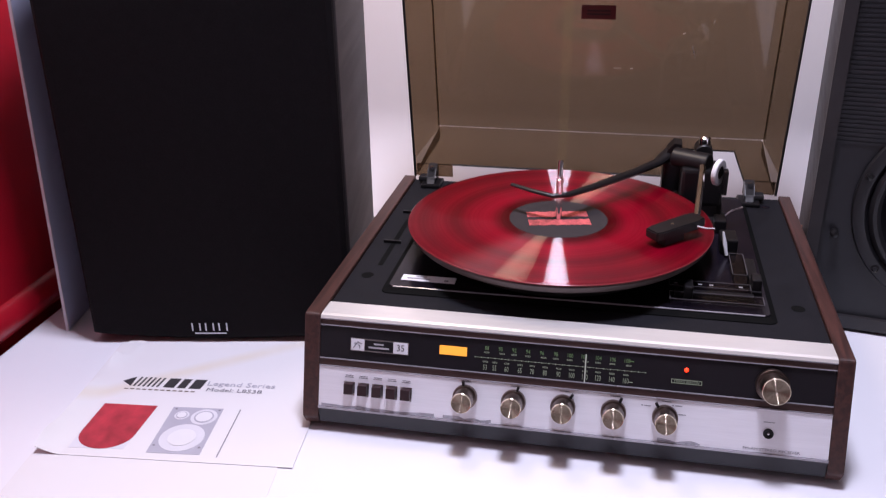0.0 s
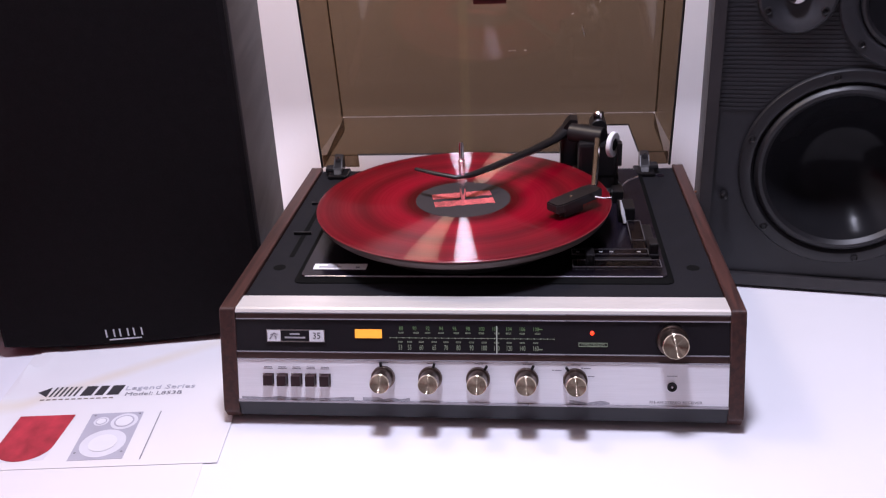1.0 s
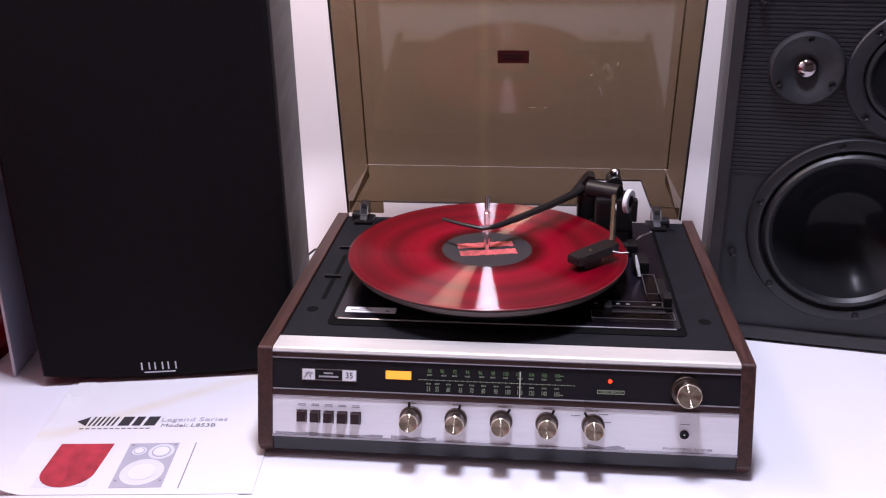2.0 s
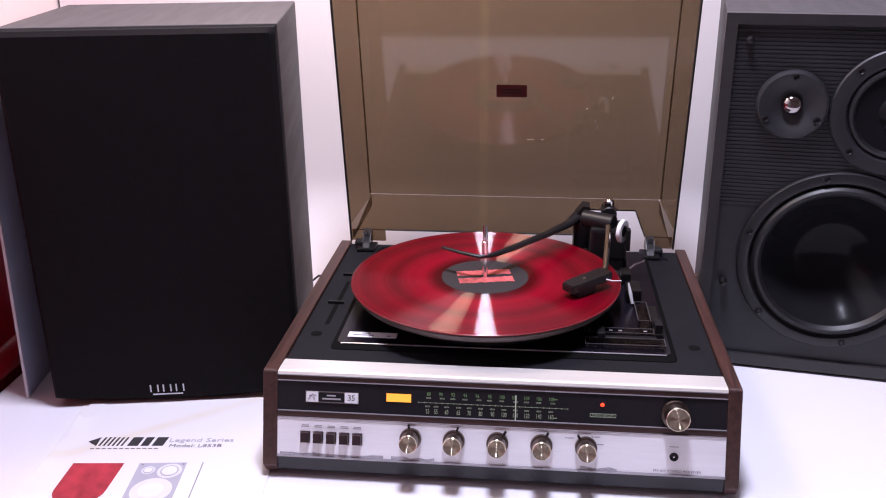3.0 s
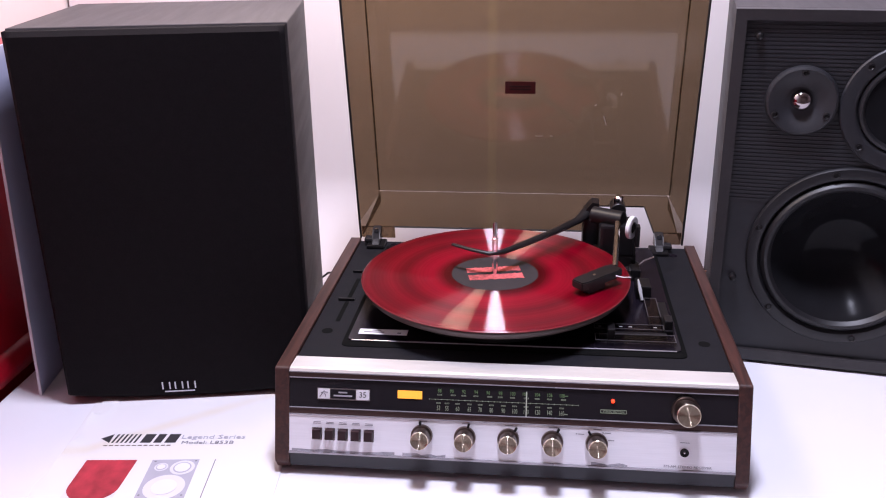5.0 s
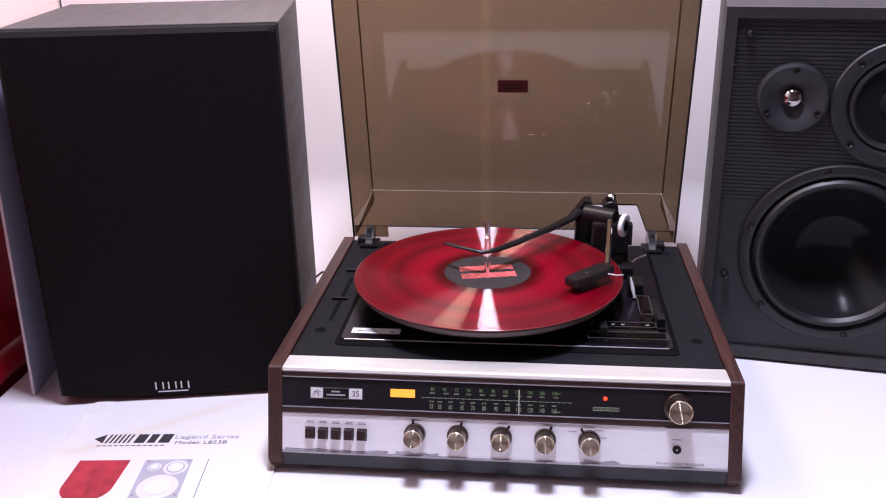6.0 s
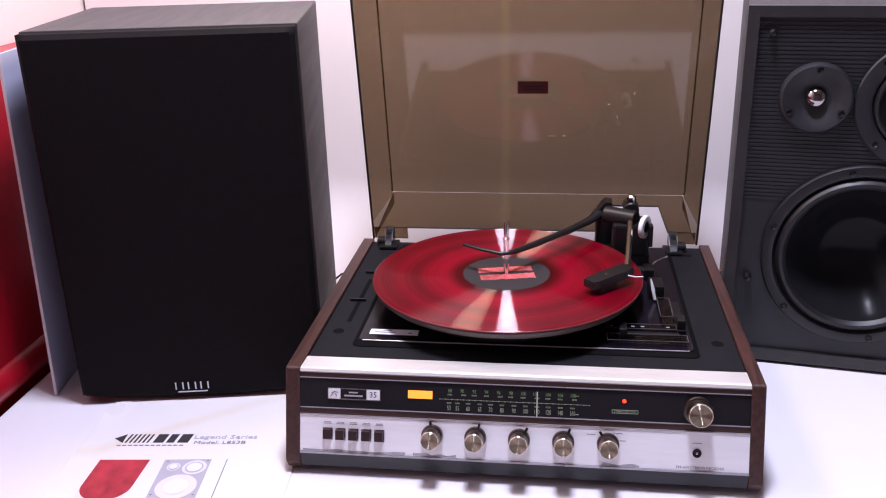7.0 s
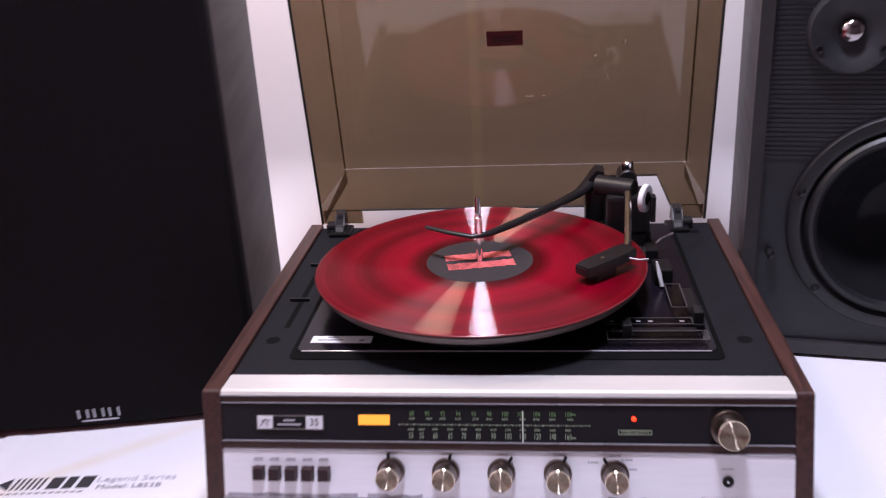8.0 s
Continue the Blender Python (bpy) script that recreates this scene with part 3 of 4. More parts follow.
part("deck", box(IL, IR, 0.0285, 0.372, 0.0985, 0.1040, 0.0008), M_DECK, rec, "charcoal textured top deck")
# aluminium bar along the front edge
part("top_bar", prism([(0.0282, 0.1000), (0.0282, 0.1058), (0.0045, 0.1068), (0.0012, 0.1062), (-0.0004, 0.1040), (0.002, 0.1000)], IL, IR), M_BAR, rec, "satin aluminium front bar")
slab("upper_strip", IL, IR, 0.0975, 0.1030, -0.004, 0.0003, M_BROWNSTRIP, "dark brown strip")
slab("trim_line", IL, IR, 0.0972, 0.0979, 0.0003, 0.0014, M_TRIM)
slab("trim_line", IL, IR, 0.1026, 0.1034, 0.0003, 0.0016, M_TRIM)
dial = slab("dial_glass", IL, IR, 0.0688, 0.0970, -0.004, 0.0, M_GLASS, "black glass tuning dial")
slab("lower_strip", IL, IR, 0.0624, 0.0686, -0.004, 0.0003, M_BROWNSTRIP, "dark brown strip")
slab("trim_line", IL, IR, 0.0682, 0.0690, 0.0003, 0.0015, M_TRIM)
slab("trim_line", IL, IR, 0.0616, 0.0624, 0.0003, 0.0017, M_TRIM)
fascia = slab("fascia", IL, IR, 0.0258, 0.0614, -0.004, 0.0008, M_ALU, "brushed aluminium control panel")
slab("trim_line", IL, IR, 0.0238, 0.0256, 0.0, 0.0026, M_TRIM)
part("base_rail", prism([(-0.0195, 0.0236), (-0.0245, 0.0236), (-0.0225, 0.0085), (-0.012, 0.0085)], IL, IR), M_BASE, rec, "dark slate base rail")


# maker's plate as plain shapes
plate = slab("name_plate", -0.1668, -0.1132, 0.0772, 0.0884, 0.0002, 0.0012, M_CHROME, "small silver name plate")
slab("plate_field", -0.1535, -0.1277, 0.0784, 0.0872, 0.0012, 0.0016, M_GLASS)
slab("plate_square", -0.1660, -0.1540, 0.0780, 0.0876, 0.0012, 0.0016, M_WHITE)
slab("plate_square", -0.1272, -0.1140, 0.0780, 0.0876, 0.0012, 0.0016, M_WHITE)
for x0, x1, z0, z1 in ((-0.1452, -0.1362, 0.0838, 0.0852), (-0.1500, -0.1312, 0.0806, 0.0821)):
    slab("plate_stroke", x0, x1, z0, z1, 0.0016, 0.0018, M_SILVERINK)
bm = bmesh.new()
tube([(-0.004, -0.003, 0), (-0.001, 0.001, 0), (0.0005, 0.003, 0)], 0.0004, 6, bm)
tube([(-0.003, 0.001, 0), (0.0, 0.002, 0), (0.004, 0.0015, 0)], 0.0004, 6, bm)
tube([(0.0005, 0.0, 0), (0.002, -0.001, 0), (0.0018, -0.003, 0)], 0.0004, 6, bm)
part("plate_mark", bm, M_GREYINK, rec, at=face(-0.160, 0.0828, 0.0017))
words("plate_numeral", "35", 0.0082, M_DARKINK, rec, face(-0.1206, 0.0828, 0.0017), squash=0.95)
slab("mode_lamp", -0.0857, -0.0613, 0.0812, 0.0888, 0.0002, 0.0008, M_AMBER, "lit amber mode window")
# tuning scale
slab("scale_line", -0.0539, 0.0917, 0.08155, 0.08185, 0.0002, 0.0004, M_PALEFIG, "dim pale tuning scale")
FM = ("88", "90", "92", "94", "96", "98", "100", "102", "104", "106", "108")
for i, s in enumerate(FM):
    x = -0.0439 + i * 0.01195
    words("fm_figure", s, 0.0052, M_GREEN, rec, face(x, 0.0898, 0.0003), squash=0.72)
    part("fm_mark", ring_of(rect(0, 0.0046, 0, 0.0012), rect(0.0003, 0.0043, 0.0003, 0.0009), 0.0002, 0.0004), M_PALEFIG, rec, at=face(x - 0.0024 + (0.0016 if i % 3 == 1 else 0.0), 0.0856))
AM = (("53", 773), ("55", 788), ("60", 807), ("65", 828), ("70", 847), ("80", 867), ("90", 888), ("100", 908), ("110", 928), ("120", 948), ("140", 969), ("160", 990))
for s, q in AM:
    x = -0.0448 + (q - 773) * 0.000554
    words("am_figure", s, 0.0066, M_PALEFIG, rec, face(x, 0.0732, 0.0003), squash=0.56)
    part("am_mark", ring_of(rect(0, 0.0044, 0, 0.0012), rect(0.0003, 0.0041, 0.0003, 0.0009), 0.0002, 0.0004), M_PALEFIG, rec, at=face(x - 0.0022, 0.0776))
for i in range(26):
    x = -0.0539 + i * 0.00582
    slab("scale_tick", x - 0.0004, x + 0.0004, 0.0812, 0.0822, 0.0004, 0.0006, M_PALEFIG)
slab("scale_name", 0.0780, 0.0815, 0.0895, 0.0902, 0.0002, 0.0004, M_GREEN)
slab("scale_name", 0.0780, 0.0815, 0.0722, 0.0729, 0.0002, 0.0004, M_PALEFIG)
slab("dial_pointer", 0.0408, 0.0418, 0.0690, 0.0925, 0.0006, 0.0012, M_POINTER, "pale tuning pointer")
part("stereo_lamp", lathe([(0.0019, 0.0), (0.0017, 0.0008), (0.0009, 0.0014), (0.0, 0.0015)], 16), M_LED, rec, "lit red stereo lamp", at=face(0.1245, 0.0870, 0.0001))
h = 0.0036
part("beacon_frame", ring_of(rect(0, 0.0249, 0, h), rect(0.0005, 0.0244, 0.0005, h - 0.0005), 0.0001, 0.0004), M_PALEFIG, rec, at=face(0.1129, 0.0754))
words("beacon_title", "STEREO BEACON", 0.0027, M_PALEFIG, rec, face(0.12535, 0.0771, 0.0003), squash=0.98)


# knobs
def knob(x, z, r, tall, turn, name, label):
    at = face(x, z, 0.0008)
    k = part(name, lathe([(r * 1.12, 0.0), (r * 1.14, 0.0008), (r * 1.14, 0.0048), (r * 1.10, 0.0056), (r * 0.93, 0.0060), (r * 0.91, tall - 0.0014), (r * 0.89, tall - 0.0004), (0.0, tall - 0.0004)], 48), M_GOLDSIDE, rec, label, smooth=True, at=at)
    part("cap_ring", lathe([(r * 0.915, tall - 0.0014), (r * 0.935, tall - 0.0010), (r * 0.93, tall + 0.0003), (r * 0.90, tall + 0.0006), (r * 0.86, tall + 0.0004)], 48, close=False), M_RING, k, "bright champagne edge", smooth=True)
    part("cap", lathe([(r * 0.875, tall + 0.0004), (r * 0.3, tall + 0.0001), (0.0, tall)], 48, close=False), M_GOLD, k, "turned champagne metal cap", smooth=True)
    if turn is not None:
        part("pointer", box(-0.0011, 0.0011, r * 0.95, r * 1.10 + 0.0042, 0.0012, 0.0052, 0.0004, m=pose(0, 0, 0, 0, 0, turn)), M_BLACK, k)
    return k


for i, turn in enumerate((8, -16, -34, -26, 34)):
    knob(-0.0607 + i * 0.04265, 0.0472, 0.0094, 0.0225, turn, "control_knob", "champagne metal control knob")
    slab("control_name", -0.0640 + i * 0.04265, -0.0560 + i * 0.04265, 0.0596, 0.0601, 0.0008, 0.0010, M_GREYINK)
for a in (-60, -25, 15, 50, 80):
    r = 0.0155
    x = 0.1099 - 0.006 + r * math.sin(radians(a))
    z = 0.0472 + r * math.cos(radians(a)) * COS
    if z < 0.0600:
        slab("selector_mark", x - 0.0005, x + 0.0008, z, z + 0.0008, 0.0008, 0.0010, M_GREYINK)
        slab("selector_name", x + 0.0016, x + 0.0075, z, z + 0.0006, 0.0008, 0.0010, M_GREYINK)
knob(0.1928, 0.0820, 0.0119, 0.0225, None, "tuning_knob", "larger champagne metal tuning knob")
# push buttons
for i in range(5):
    x = -0.1668 + i * 0.01315
    slab("button_bezel", x - 0.0052, x + 0.0052, 0.0376, 0.0496, 0.0006, 0.0011, M_CHROME)
    part("push_button", box(-0.0042, 0.0042, -0.0045, 0.0050, 0.0, 0.0062 if i else 0.0045, 0.0006), M_BTN, rec, "dark brown push button", at=face(x, 0.0435, 0.0008))
    slab("button_name", x - 0.0042, x + 0.0040, 0.0534, 0.0539, 0.0008, 0.0010, M_GREYINK)
    slab("button_name", x - 0.0036, x + 0.0036, 0.0548, 0.0553, 0.0008, 0.0010, M_GREYINK)
jack = part("headphone_jack", lathe([(0.0042, 0.0), (0.0042, 0.0010), (0.0034, 0.0014), (0.0028, 0.0012), (0.0028, 0.0003), (0.0, 0.0003)], 28), M_BLACK, rec, "black headphone socket", at=face(0.1935, 0.0420, 0.0008))
part("socket_tip", lathe([(0.0011, 0.0004), (0.0011, 0.0008), (0.0, 0.0009)], 12), M_CHROME, jack)
for x0, x1 in ((-0.1925, -0.0880), (-0.0800, -0.0370), (0.1050, 0.1400)):
    n = 9
    low = [(x0 + (x1 - x0) * i / n, 0.0) for i in range(n + 1)]
    worn = [(x, random.uniform(0.0006, 0.0032)) for x, _ in reversed(low)]
    part("worn_patch", prism(low + worn, 0.0009, 0.0010, "z"), M_WORN, rec, "dull worn patch", at=face(0, 0.0262))
slab("jack_name", 0.1890, 0.1980, 0.0510, 0.0515, 0.0008, 0.0010, M_GREYINK)
words("fascia_title", "FM-AM STEREO RECEIVER", 0.0032, M_GREYINK, rec, face(0.197, 0.0285, 0.0009), squash=1.25)

# deck details
# flat black discs: the shade inside the screw holes is colour only
for x in (-0.178, 0.2240):
    part("deck_screw", lathe([(0.0062, 0.1030), (0.0062, 0.1042), (0.0056, 0.1042), (0.0054, 0.1041), (0.0, 0.1041)], 20, m=Matrix.Translation((x, 0.0914, 0))), M_SHADEBLACK, rec)
for x, y in ((-0.178, 0.345), (0.2240, 0.345)):
    part("deck_screw", lathe([(0.0052, 0.1036), (0.0052, 0.1043), (0.0036, 0.1043), (0.0, 0.1040)], 20, m=Matrix.Translation((x, y, 0))), M_GLOSS, rec)
# uncut slot: its dark inside is a black strip on the deck
part("speed_slot", box(-0.1745, -0.1695, 0.116, 0.238, 0.1039, 0.1043), M_SHADEBLACK, rec, "black slot beside the plate")
part("slot_lever", box(-0.1830, -0.1640, 0.1705, 0.1725, 0.1042, 0.1075, 0.0005), M_BLACK, rec)
part("slot_lever", box(-0.1830, -0.1660, 0.2560, 0.2580, 0.1042, 0.1075, 0.0005), M_BLACK, rec)
# motor plate, stepped rim
def rounded(x0, x1, y0, y1, r, n=6):
    """A rectangle's outline with round corners."""
    out = []
    for cx, cy, a0 in ((x1 - r, y0 + r, -90), (x1 - r, y1 - r, 0), (x0 + r, y1 - r, 90), (x0 + r, y0 + r, 180)):
        out += [(cx + r * math.cos(radians(a0 + 90 * i / n)), cy + r * math.sin(radians(a0 + 90 * i / n))) for i in range(n + 1)]
    return out


def tray(levels, bm=None):
    """A low stepped plate: (x0, x1, y0, y1, corner, height) from the bottom up."""
    bm = bm or bmesh.new()
    rows = [[bm.verts.new((x, y, z)) for x, y in rounded(x0, x1, y0, y1, c)] for x0, x1, y0, y1, c, z in levels]
    for p, q in zip(rows, rows[1:]):
        for i in range(len(p)):
            j = (i + 1) % len(p)
            bm.faces.new((p[i], p[j], q[j], q[i]))
    bm.faces.new(rows[0])
    bm.faces.new(rows[-1])
    return bm


part("plate_rim", tray([(-0.1560, 0.2030, 0.0560, 0.3560, 0.008, 0.1039), (-0.1556, 0.2026, 0.0564, 0.3558, 0.008, 0.1050), (-0.1500, 0.1975, 0.0625, 0.3530, 0.006, 0.1078)]), M_SHADEBLACK, rec, "black sloping rim")
part("motor_plate", tray([(-0.1498, 0.1973, 0.0627, 0.3528, 0.006, 0.1077), (-0.1494, 0.1969, 0.0631, 0.3524, 0.006, 0.1090)]), M_GLOSS, rec, "black gloss motor plate")
# added pale bead: the bevel's highlight as a light-coloured strip
part("edge_highlight", tube([(-0.1450, 0.0628, 0.1087), (0.1920, 0.0628, 0.1087)], 0.0007, 8), M_TRIM, rec, "pale bead drawn as the highlight on the plate's front edge")
tag = part("plate_label", box(-0.1405, -0.0880, 0.0765, 0.0885, 0.1090, 0.1096, 0.0002), M_WHITE, rec, "white printed label")
for x0, x1, y0, y1 in ((-0.1270, -0.1170, 0.0846, 0.0864), (-0.1350, -0.1130, 0.0800, 0.0822), (-0.0985, -0.0945, 0.0790, 0.0815)):
    part("label_stroke", box(x0, x1, y0, y1, 0.1096, 0.1098), M_GREYINK, tag)

# platter and spindle
CX, CY, RZ = 0.0, 0.1787, 0.1410
plat = part("platter", lathe([(0.0, 0.1092), (0.112, 0.1092), (0.116, 0.1130), (0.118, 0.1260), (0.117, 0.1330), (0.114, 0.1352), (0.0, 0.1352)], 96, m=Matrix.Translation((CX, CY, 0))), M_MATT, rec, "dark turntable platter", smooth=True)
part("mat", lathe([(0.0, 0.1340), (0.1170, 0.1340), (0.1420, 0.1300), (0.1475, 0.1312), (0.1505, 0.1345), (0.1512, 0.1380), (0.1502, 0.1393), (0.1480, 0.1395), (0.0, 0.1395)], 96, m=Matrix.Translation((CX, CY, 0))), M_MAT, plat, "grey rubber mat", smooth=True)
spn = part("spindle", lathe([(0.0032, 0.1395), (0.0032, 0.1700), (0.0036, 0.1705), (0.0036, 0.1840), (0.0028, 0.1845), (0.0028, 0.2010), (0.0020, 0.2036), (0.0, 0.2042)], 20, m=Matrix.Translation((CX, CY, 0))), M_CHROME, rec, "tall chrome changer spindle", smooth=True)

# overarm
bm = tube([(0.116, 0.330, 0.1720), (0.108, 0.320, 0.1690), (0.098, 0.306, 0.1640), (0.070, 0.264, 0.1640), (0.030, 0.208, 0.1660), (0.008, 0.182, 0.1665), (-0.006, 0.1745, 0.1670), (-0.028, 0.181, 0.1690), (-0.050, 0.193, 0.1700)], [0.0085, 0.0080, 0.0062, 0.0054, 0.0048, 0.0042, 0.0033, 0.0029, 0.0025], 12, flat=0.7)
part("overarm", bm, M_BLACK, rec, "black bent overarm across the record", smooth=True)
part("overarm_post", box(0.1040, 0.1300, 0.3120, 0.3400, 0.1090, 0.1640, 0.003), M_BLACK, rec, "black overarm post")
part("overarm_bracket", prism([(0.1020, 0.1600), (0.1250, 0.1600), (0.1235, 0.1830), (0.1150, 0.1840), (0.1085, 0.1760)], 0.3150, 0.3370, "y"), M_BLACK, rec, "black overarm root")

# tonearm
arm = part("tonearm", tube([(0.1425, 0.262, 0.1760), (0.1405, 0.236, 0.1720), (0.1370, 0.196, 0.1640), (0.1340, 0.166, 0.1580)], [0.0036, 0.0036, 0.0034, 0.0032], 14), M_CHROME, rec, "silver tubular tonearm", smooth=True)
part("arm_base", lathe([(0.024, 0.1090), (0.025, 0.1120), (0.020, 0.1160), (0.018, 0.1520), (0.016, 0.1550), (0.0, 0.1550)], 32, m=Matrix.Translation((0.150, 0.292, 0))), M_BLACK, arm, smooth=True)
part("gimbal", box(0.1230, 0.1660, 0.2720, 0.3120, 0.1280, 0.1690, 0.004), M_BLACK, arm)
part("arm_skirt", box(0.1180, 0.1690, 0.2780, 0.3200, 0.1090, 0.1300, 0.003), M_MATT, arm)
part("pivot_barrel", lathe([(0.0, 0.0), (0.0095, 0.0), (0.0105, 0.001), (0.0105, 0.040), (0.0095, 0.041), (0.0, 0.041)], 28, m=Matrix.Translation((0.1150, 0.300, 0.1740)) @ pose(0, 0, 0, 0, 90, -28)), M_BLACK, arm, smooth=True)
WH = Matrix.Translation((0.1570, 0.2610, 0.1720)) @ pose(0, 0, 0, 0, 90, -28)
part("tracking_wheel", lathe([(0.0070, 0.0), (0.0130, 0.0), (0.0140, 0.0010), (0.0140, 0.0045), (0.0130, 0.0055), (0.0072, 0.0055), (0.0070, 0.0040)], 36, m=WH, close=False), M_WHITE, arm, "white tracking-weight wheel", smooth=True)
part("wheel_hub", lathe([(0.0071, 0.0), (0.0071, 0.0045), (0.0040, 0.0060), (0.0, 0.0062)], 24, m=WH), M_BLACK, arm, smooth=True)
part("wheel_bracket", box(0.1640, 0.1690, 0.2500, 0.2620, 0.1500, 0.1760, 0.001), M_BLACK, arm)
CW = Matrix.Translation((0.1470, 0.3080, 0.1760)) @ pose(0, 0, 0, -90, 0, 0)
part("counterweight", lathe([(0.0, 0.0), (0.0085, 0.0), (0.0095, 0.001), (0.0095, 0.026), (0.0080, 0.0275), (0.0, 0.0275)], 30, m=CW), M_BLACK, arm, smooth=True)
part("weight_screw", lathe([(0.0, 0.0), (0.0056, 0.0), (0.0060, 0.0006), (0.0060, 0.0085), (0.0044, 0.0100), (0.0, 0.0100)], 20, m=Matrix.Translation((0.1470, 0.3160, 0.1838))), M_CHROME, arm, smooth=True)
# headshell points to the front left
bm = prism([(-0.0085, 0.006), (0.0085, 0.006), (0.0095, -0.004), (0.0100, -0.048), (0.0080, -0.055), (-0.0080, -0.055), (-0.0100, -0.048), (-0.0095, -0.004)], -0.0045, 0.0045, "z", m=Matrix.Translation((0.1320, 0.1610, 0.1555)) @ pose(0, 0, 0, 3, 0, -48))
bmesh.ops.bevel(bm, geom=list(bm.edges), offset=0.0012, segments=2, affect="EDGES")
part("headshell", bm, M_BLACK, arm, "black headshell")
HM = Matrix.Translation((0.1320, 0.1610, 0.1555)) @ pose(0, 0, 0, 3, 0, -48)
part("cartridge", box(-0.0075, 0.0075, -0.044, -0.020, -0.0120, -0.0044, 0.001, m=HM), M_MATT, arm)
part("stylus", box(-0.0008, 0.0008, -0.046, -0.036, -0.0142, -0.0120, m=HM), M_CHROME, arm)
part("shell_dot", lathe([(0.0018, 0.0045), (0.0018, 0.0052), (0.0, 0.0053)], 12, m=HM @ Matrix.Translation((0.001, -0.030, 0))), M_CHROME, arm)
part("finger_lift", tube([(0.1340, 0.1470, 0.1550), (0.1420, 0.1440, 0.1545), (0.1500, 0.1440, 0.1550)], 0.0011, 8), M_CHROME, arm, "bright finger lift", smooth=True)
# arm rest
part("arm_rest", box(0.1620, 0.1790, 0.1900, 0.2180, 0.1090, 0.1250, 0.002), M_BLACK, rec, "black arm rest block")
part("rest_hook", tube([(0.1680, 0.1840, 0.1110), (0.1660, 0.1870, 0.1220), (0.1640, 0.1890, 0.1300), (0.1632, 0.1895, 0.1340)], [0.0020, 0.0022, 0.0015, 0.0009], 10), M_WHITE, rec, "ivory arm rest clip", smooth=True)
part("lift_lever", tube([(0.168, 0.262, 0.1200), (0.178, 0.268, 0.1260), (0.190, 0.274, 0.1290)], 0.0012, 8), M_CHROME, rec, smooth=True)
part("lever_bracket", box(0.1600, 0.1720, 0.2440, 0.2660, 0.1090, 0.1230, 0.0015), M_BLACK, rec)
# clear control guides
part("size_guide", box(0.1100, 0.1830, 0.0960, 0.1080, 0.1120, 0.1160, 0.0004), M_CLEARP, rec, "clear plastic control guide")
part("size_guide", box(0.1100, 0.1920, 0.0700, 0.0860, 0.1120, 0.1150, 0.0004), M_CLEARP, rec, "clear plastic control guide")
part("size_guide", box(0.1690, 0.1830, 0.1085, 0.1780, 0.1120, 0.1160, 0.0004), M_CLEARP, rec, "clear plastic control guide")
part("guide_body", box(0.1150, 0.1850, 0.0870, 0.0950, 0.1090, 0.1140, 0.001), M_BLACK, rec)
part("guide_body", box(0.1840, 0.1930, 0.1000, 0.1750, 0.1090, 0.1135, 0.001), M_BLACK, rec)
for x0, x1, y0, y1, z in ((0.1100, 0.1830, 0.0960, 0.1080, 0.1161), (0.1100, 0.1920, 0.0700, 0.0860, 0.1151), (0.1690, 0.1830, 0.1085, 0.1780, 0.1161), (0.1690, 0.1830, 0.1085, 0.1290, 0.1161)):
    part("guide_edge", ring_of(rect(x0, x1, y0, y1), rect(x0 + 0.0007, x1 - 0.0007, y0 + 0.0007, y1 - 0.0007), z, z + 0.0004), M_PALEEDGE, rec, "pale moulded edge")
for x0, x1, y0, y1, z1 in ((0.1230, 0.1310, 0.0820, 0.1000, 0.1220), (0.1835, 0.1925, 0.1020, 0.1180, 0.1240)):
    part("slide_knob", box(x0, x1, y0, y1, 0.1090, z1, 0.0015), M_BLACK, rec, "black slide knob")
for x in (0.116, 0.138, 0.148, 0.174):
    part("guide_mark", box(x - 0.0018, x + 0.0018, 0.1010, 0.1030, 0.1160, 0.1162), M_SILVERINK, rec)

# open smoked lid, leaning a little forward
LEAN = radians(9.2)
LM = Matrix.Translation((0, 0.3735, 0.1135)) @ pose(0, 0, 0, math.degrees(LEAN), 0, 0)
LX0, LX1, LT, LD, LH, LS = -0.1970, 0.2400, 0.0028, 0.1085, 0.36, 0.0142
# the cover's top stands as a back panel; its rim is a shallow box open to the front
lid = part("dust_cover", box(LX0 + 0.009, LX1 - 0.006, LD - LT, LD, LS, LH, 0.0010, m=LM), M_SMOKE, rec, "open smoked brown acrylic dust cover")
for x0, x1 in ((LX0, LX0 + 0.009), (LX1, LX1 - 0.006)):
    t = LT if x0 < 0 else -LT
    outline = [(x0, 0.0), (x0 + t, 0.0), (x1 + t, LD - LT - 0.0004), (x1, LD - LT - 0.0004)]
    part("lid_side", prism(outline, -0.0052, LH, "z", m=LM), M_SMOKE, lid)
    part("lid_edge", tube([LM @ Vector((x0 + t / 2, -0.0010, -0.0050)), LM @ Vector((x0 + t / 2, -0.0010, LH))], 0.0015, 6), M_MATT, lid, "dark polished edge")
part("lid_front", box(LX0 + 0.0125, LX1 - 0.0095, 0.0, LD - LT - 0.0004, LH - LT, LH, 0.0006, m=LM), M_SMOKE, lid)
# hinge-side rim, cut out behind the arm
NX0, NX1, ND = 0.1110, 0.1945, 0.074
rim = [(LX0 + 0.0095, 0.0), (NX0, 0.0), (NX0, ND), (NX1, ND), (NX1 + 0.006, 0.0), (LX1 - 0.0095, 0.0), (LX1 - 0.0095, LD - LT - 0.0004), (LX0 + 0.0120, LD - LT - 0.0004)]
part("lid_back", prism(rim, LS - LT, LS - 0.0002, "z", m=LM), M_SMOKE, lid)
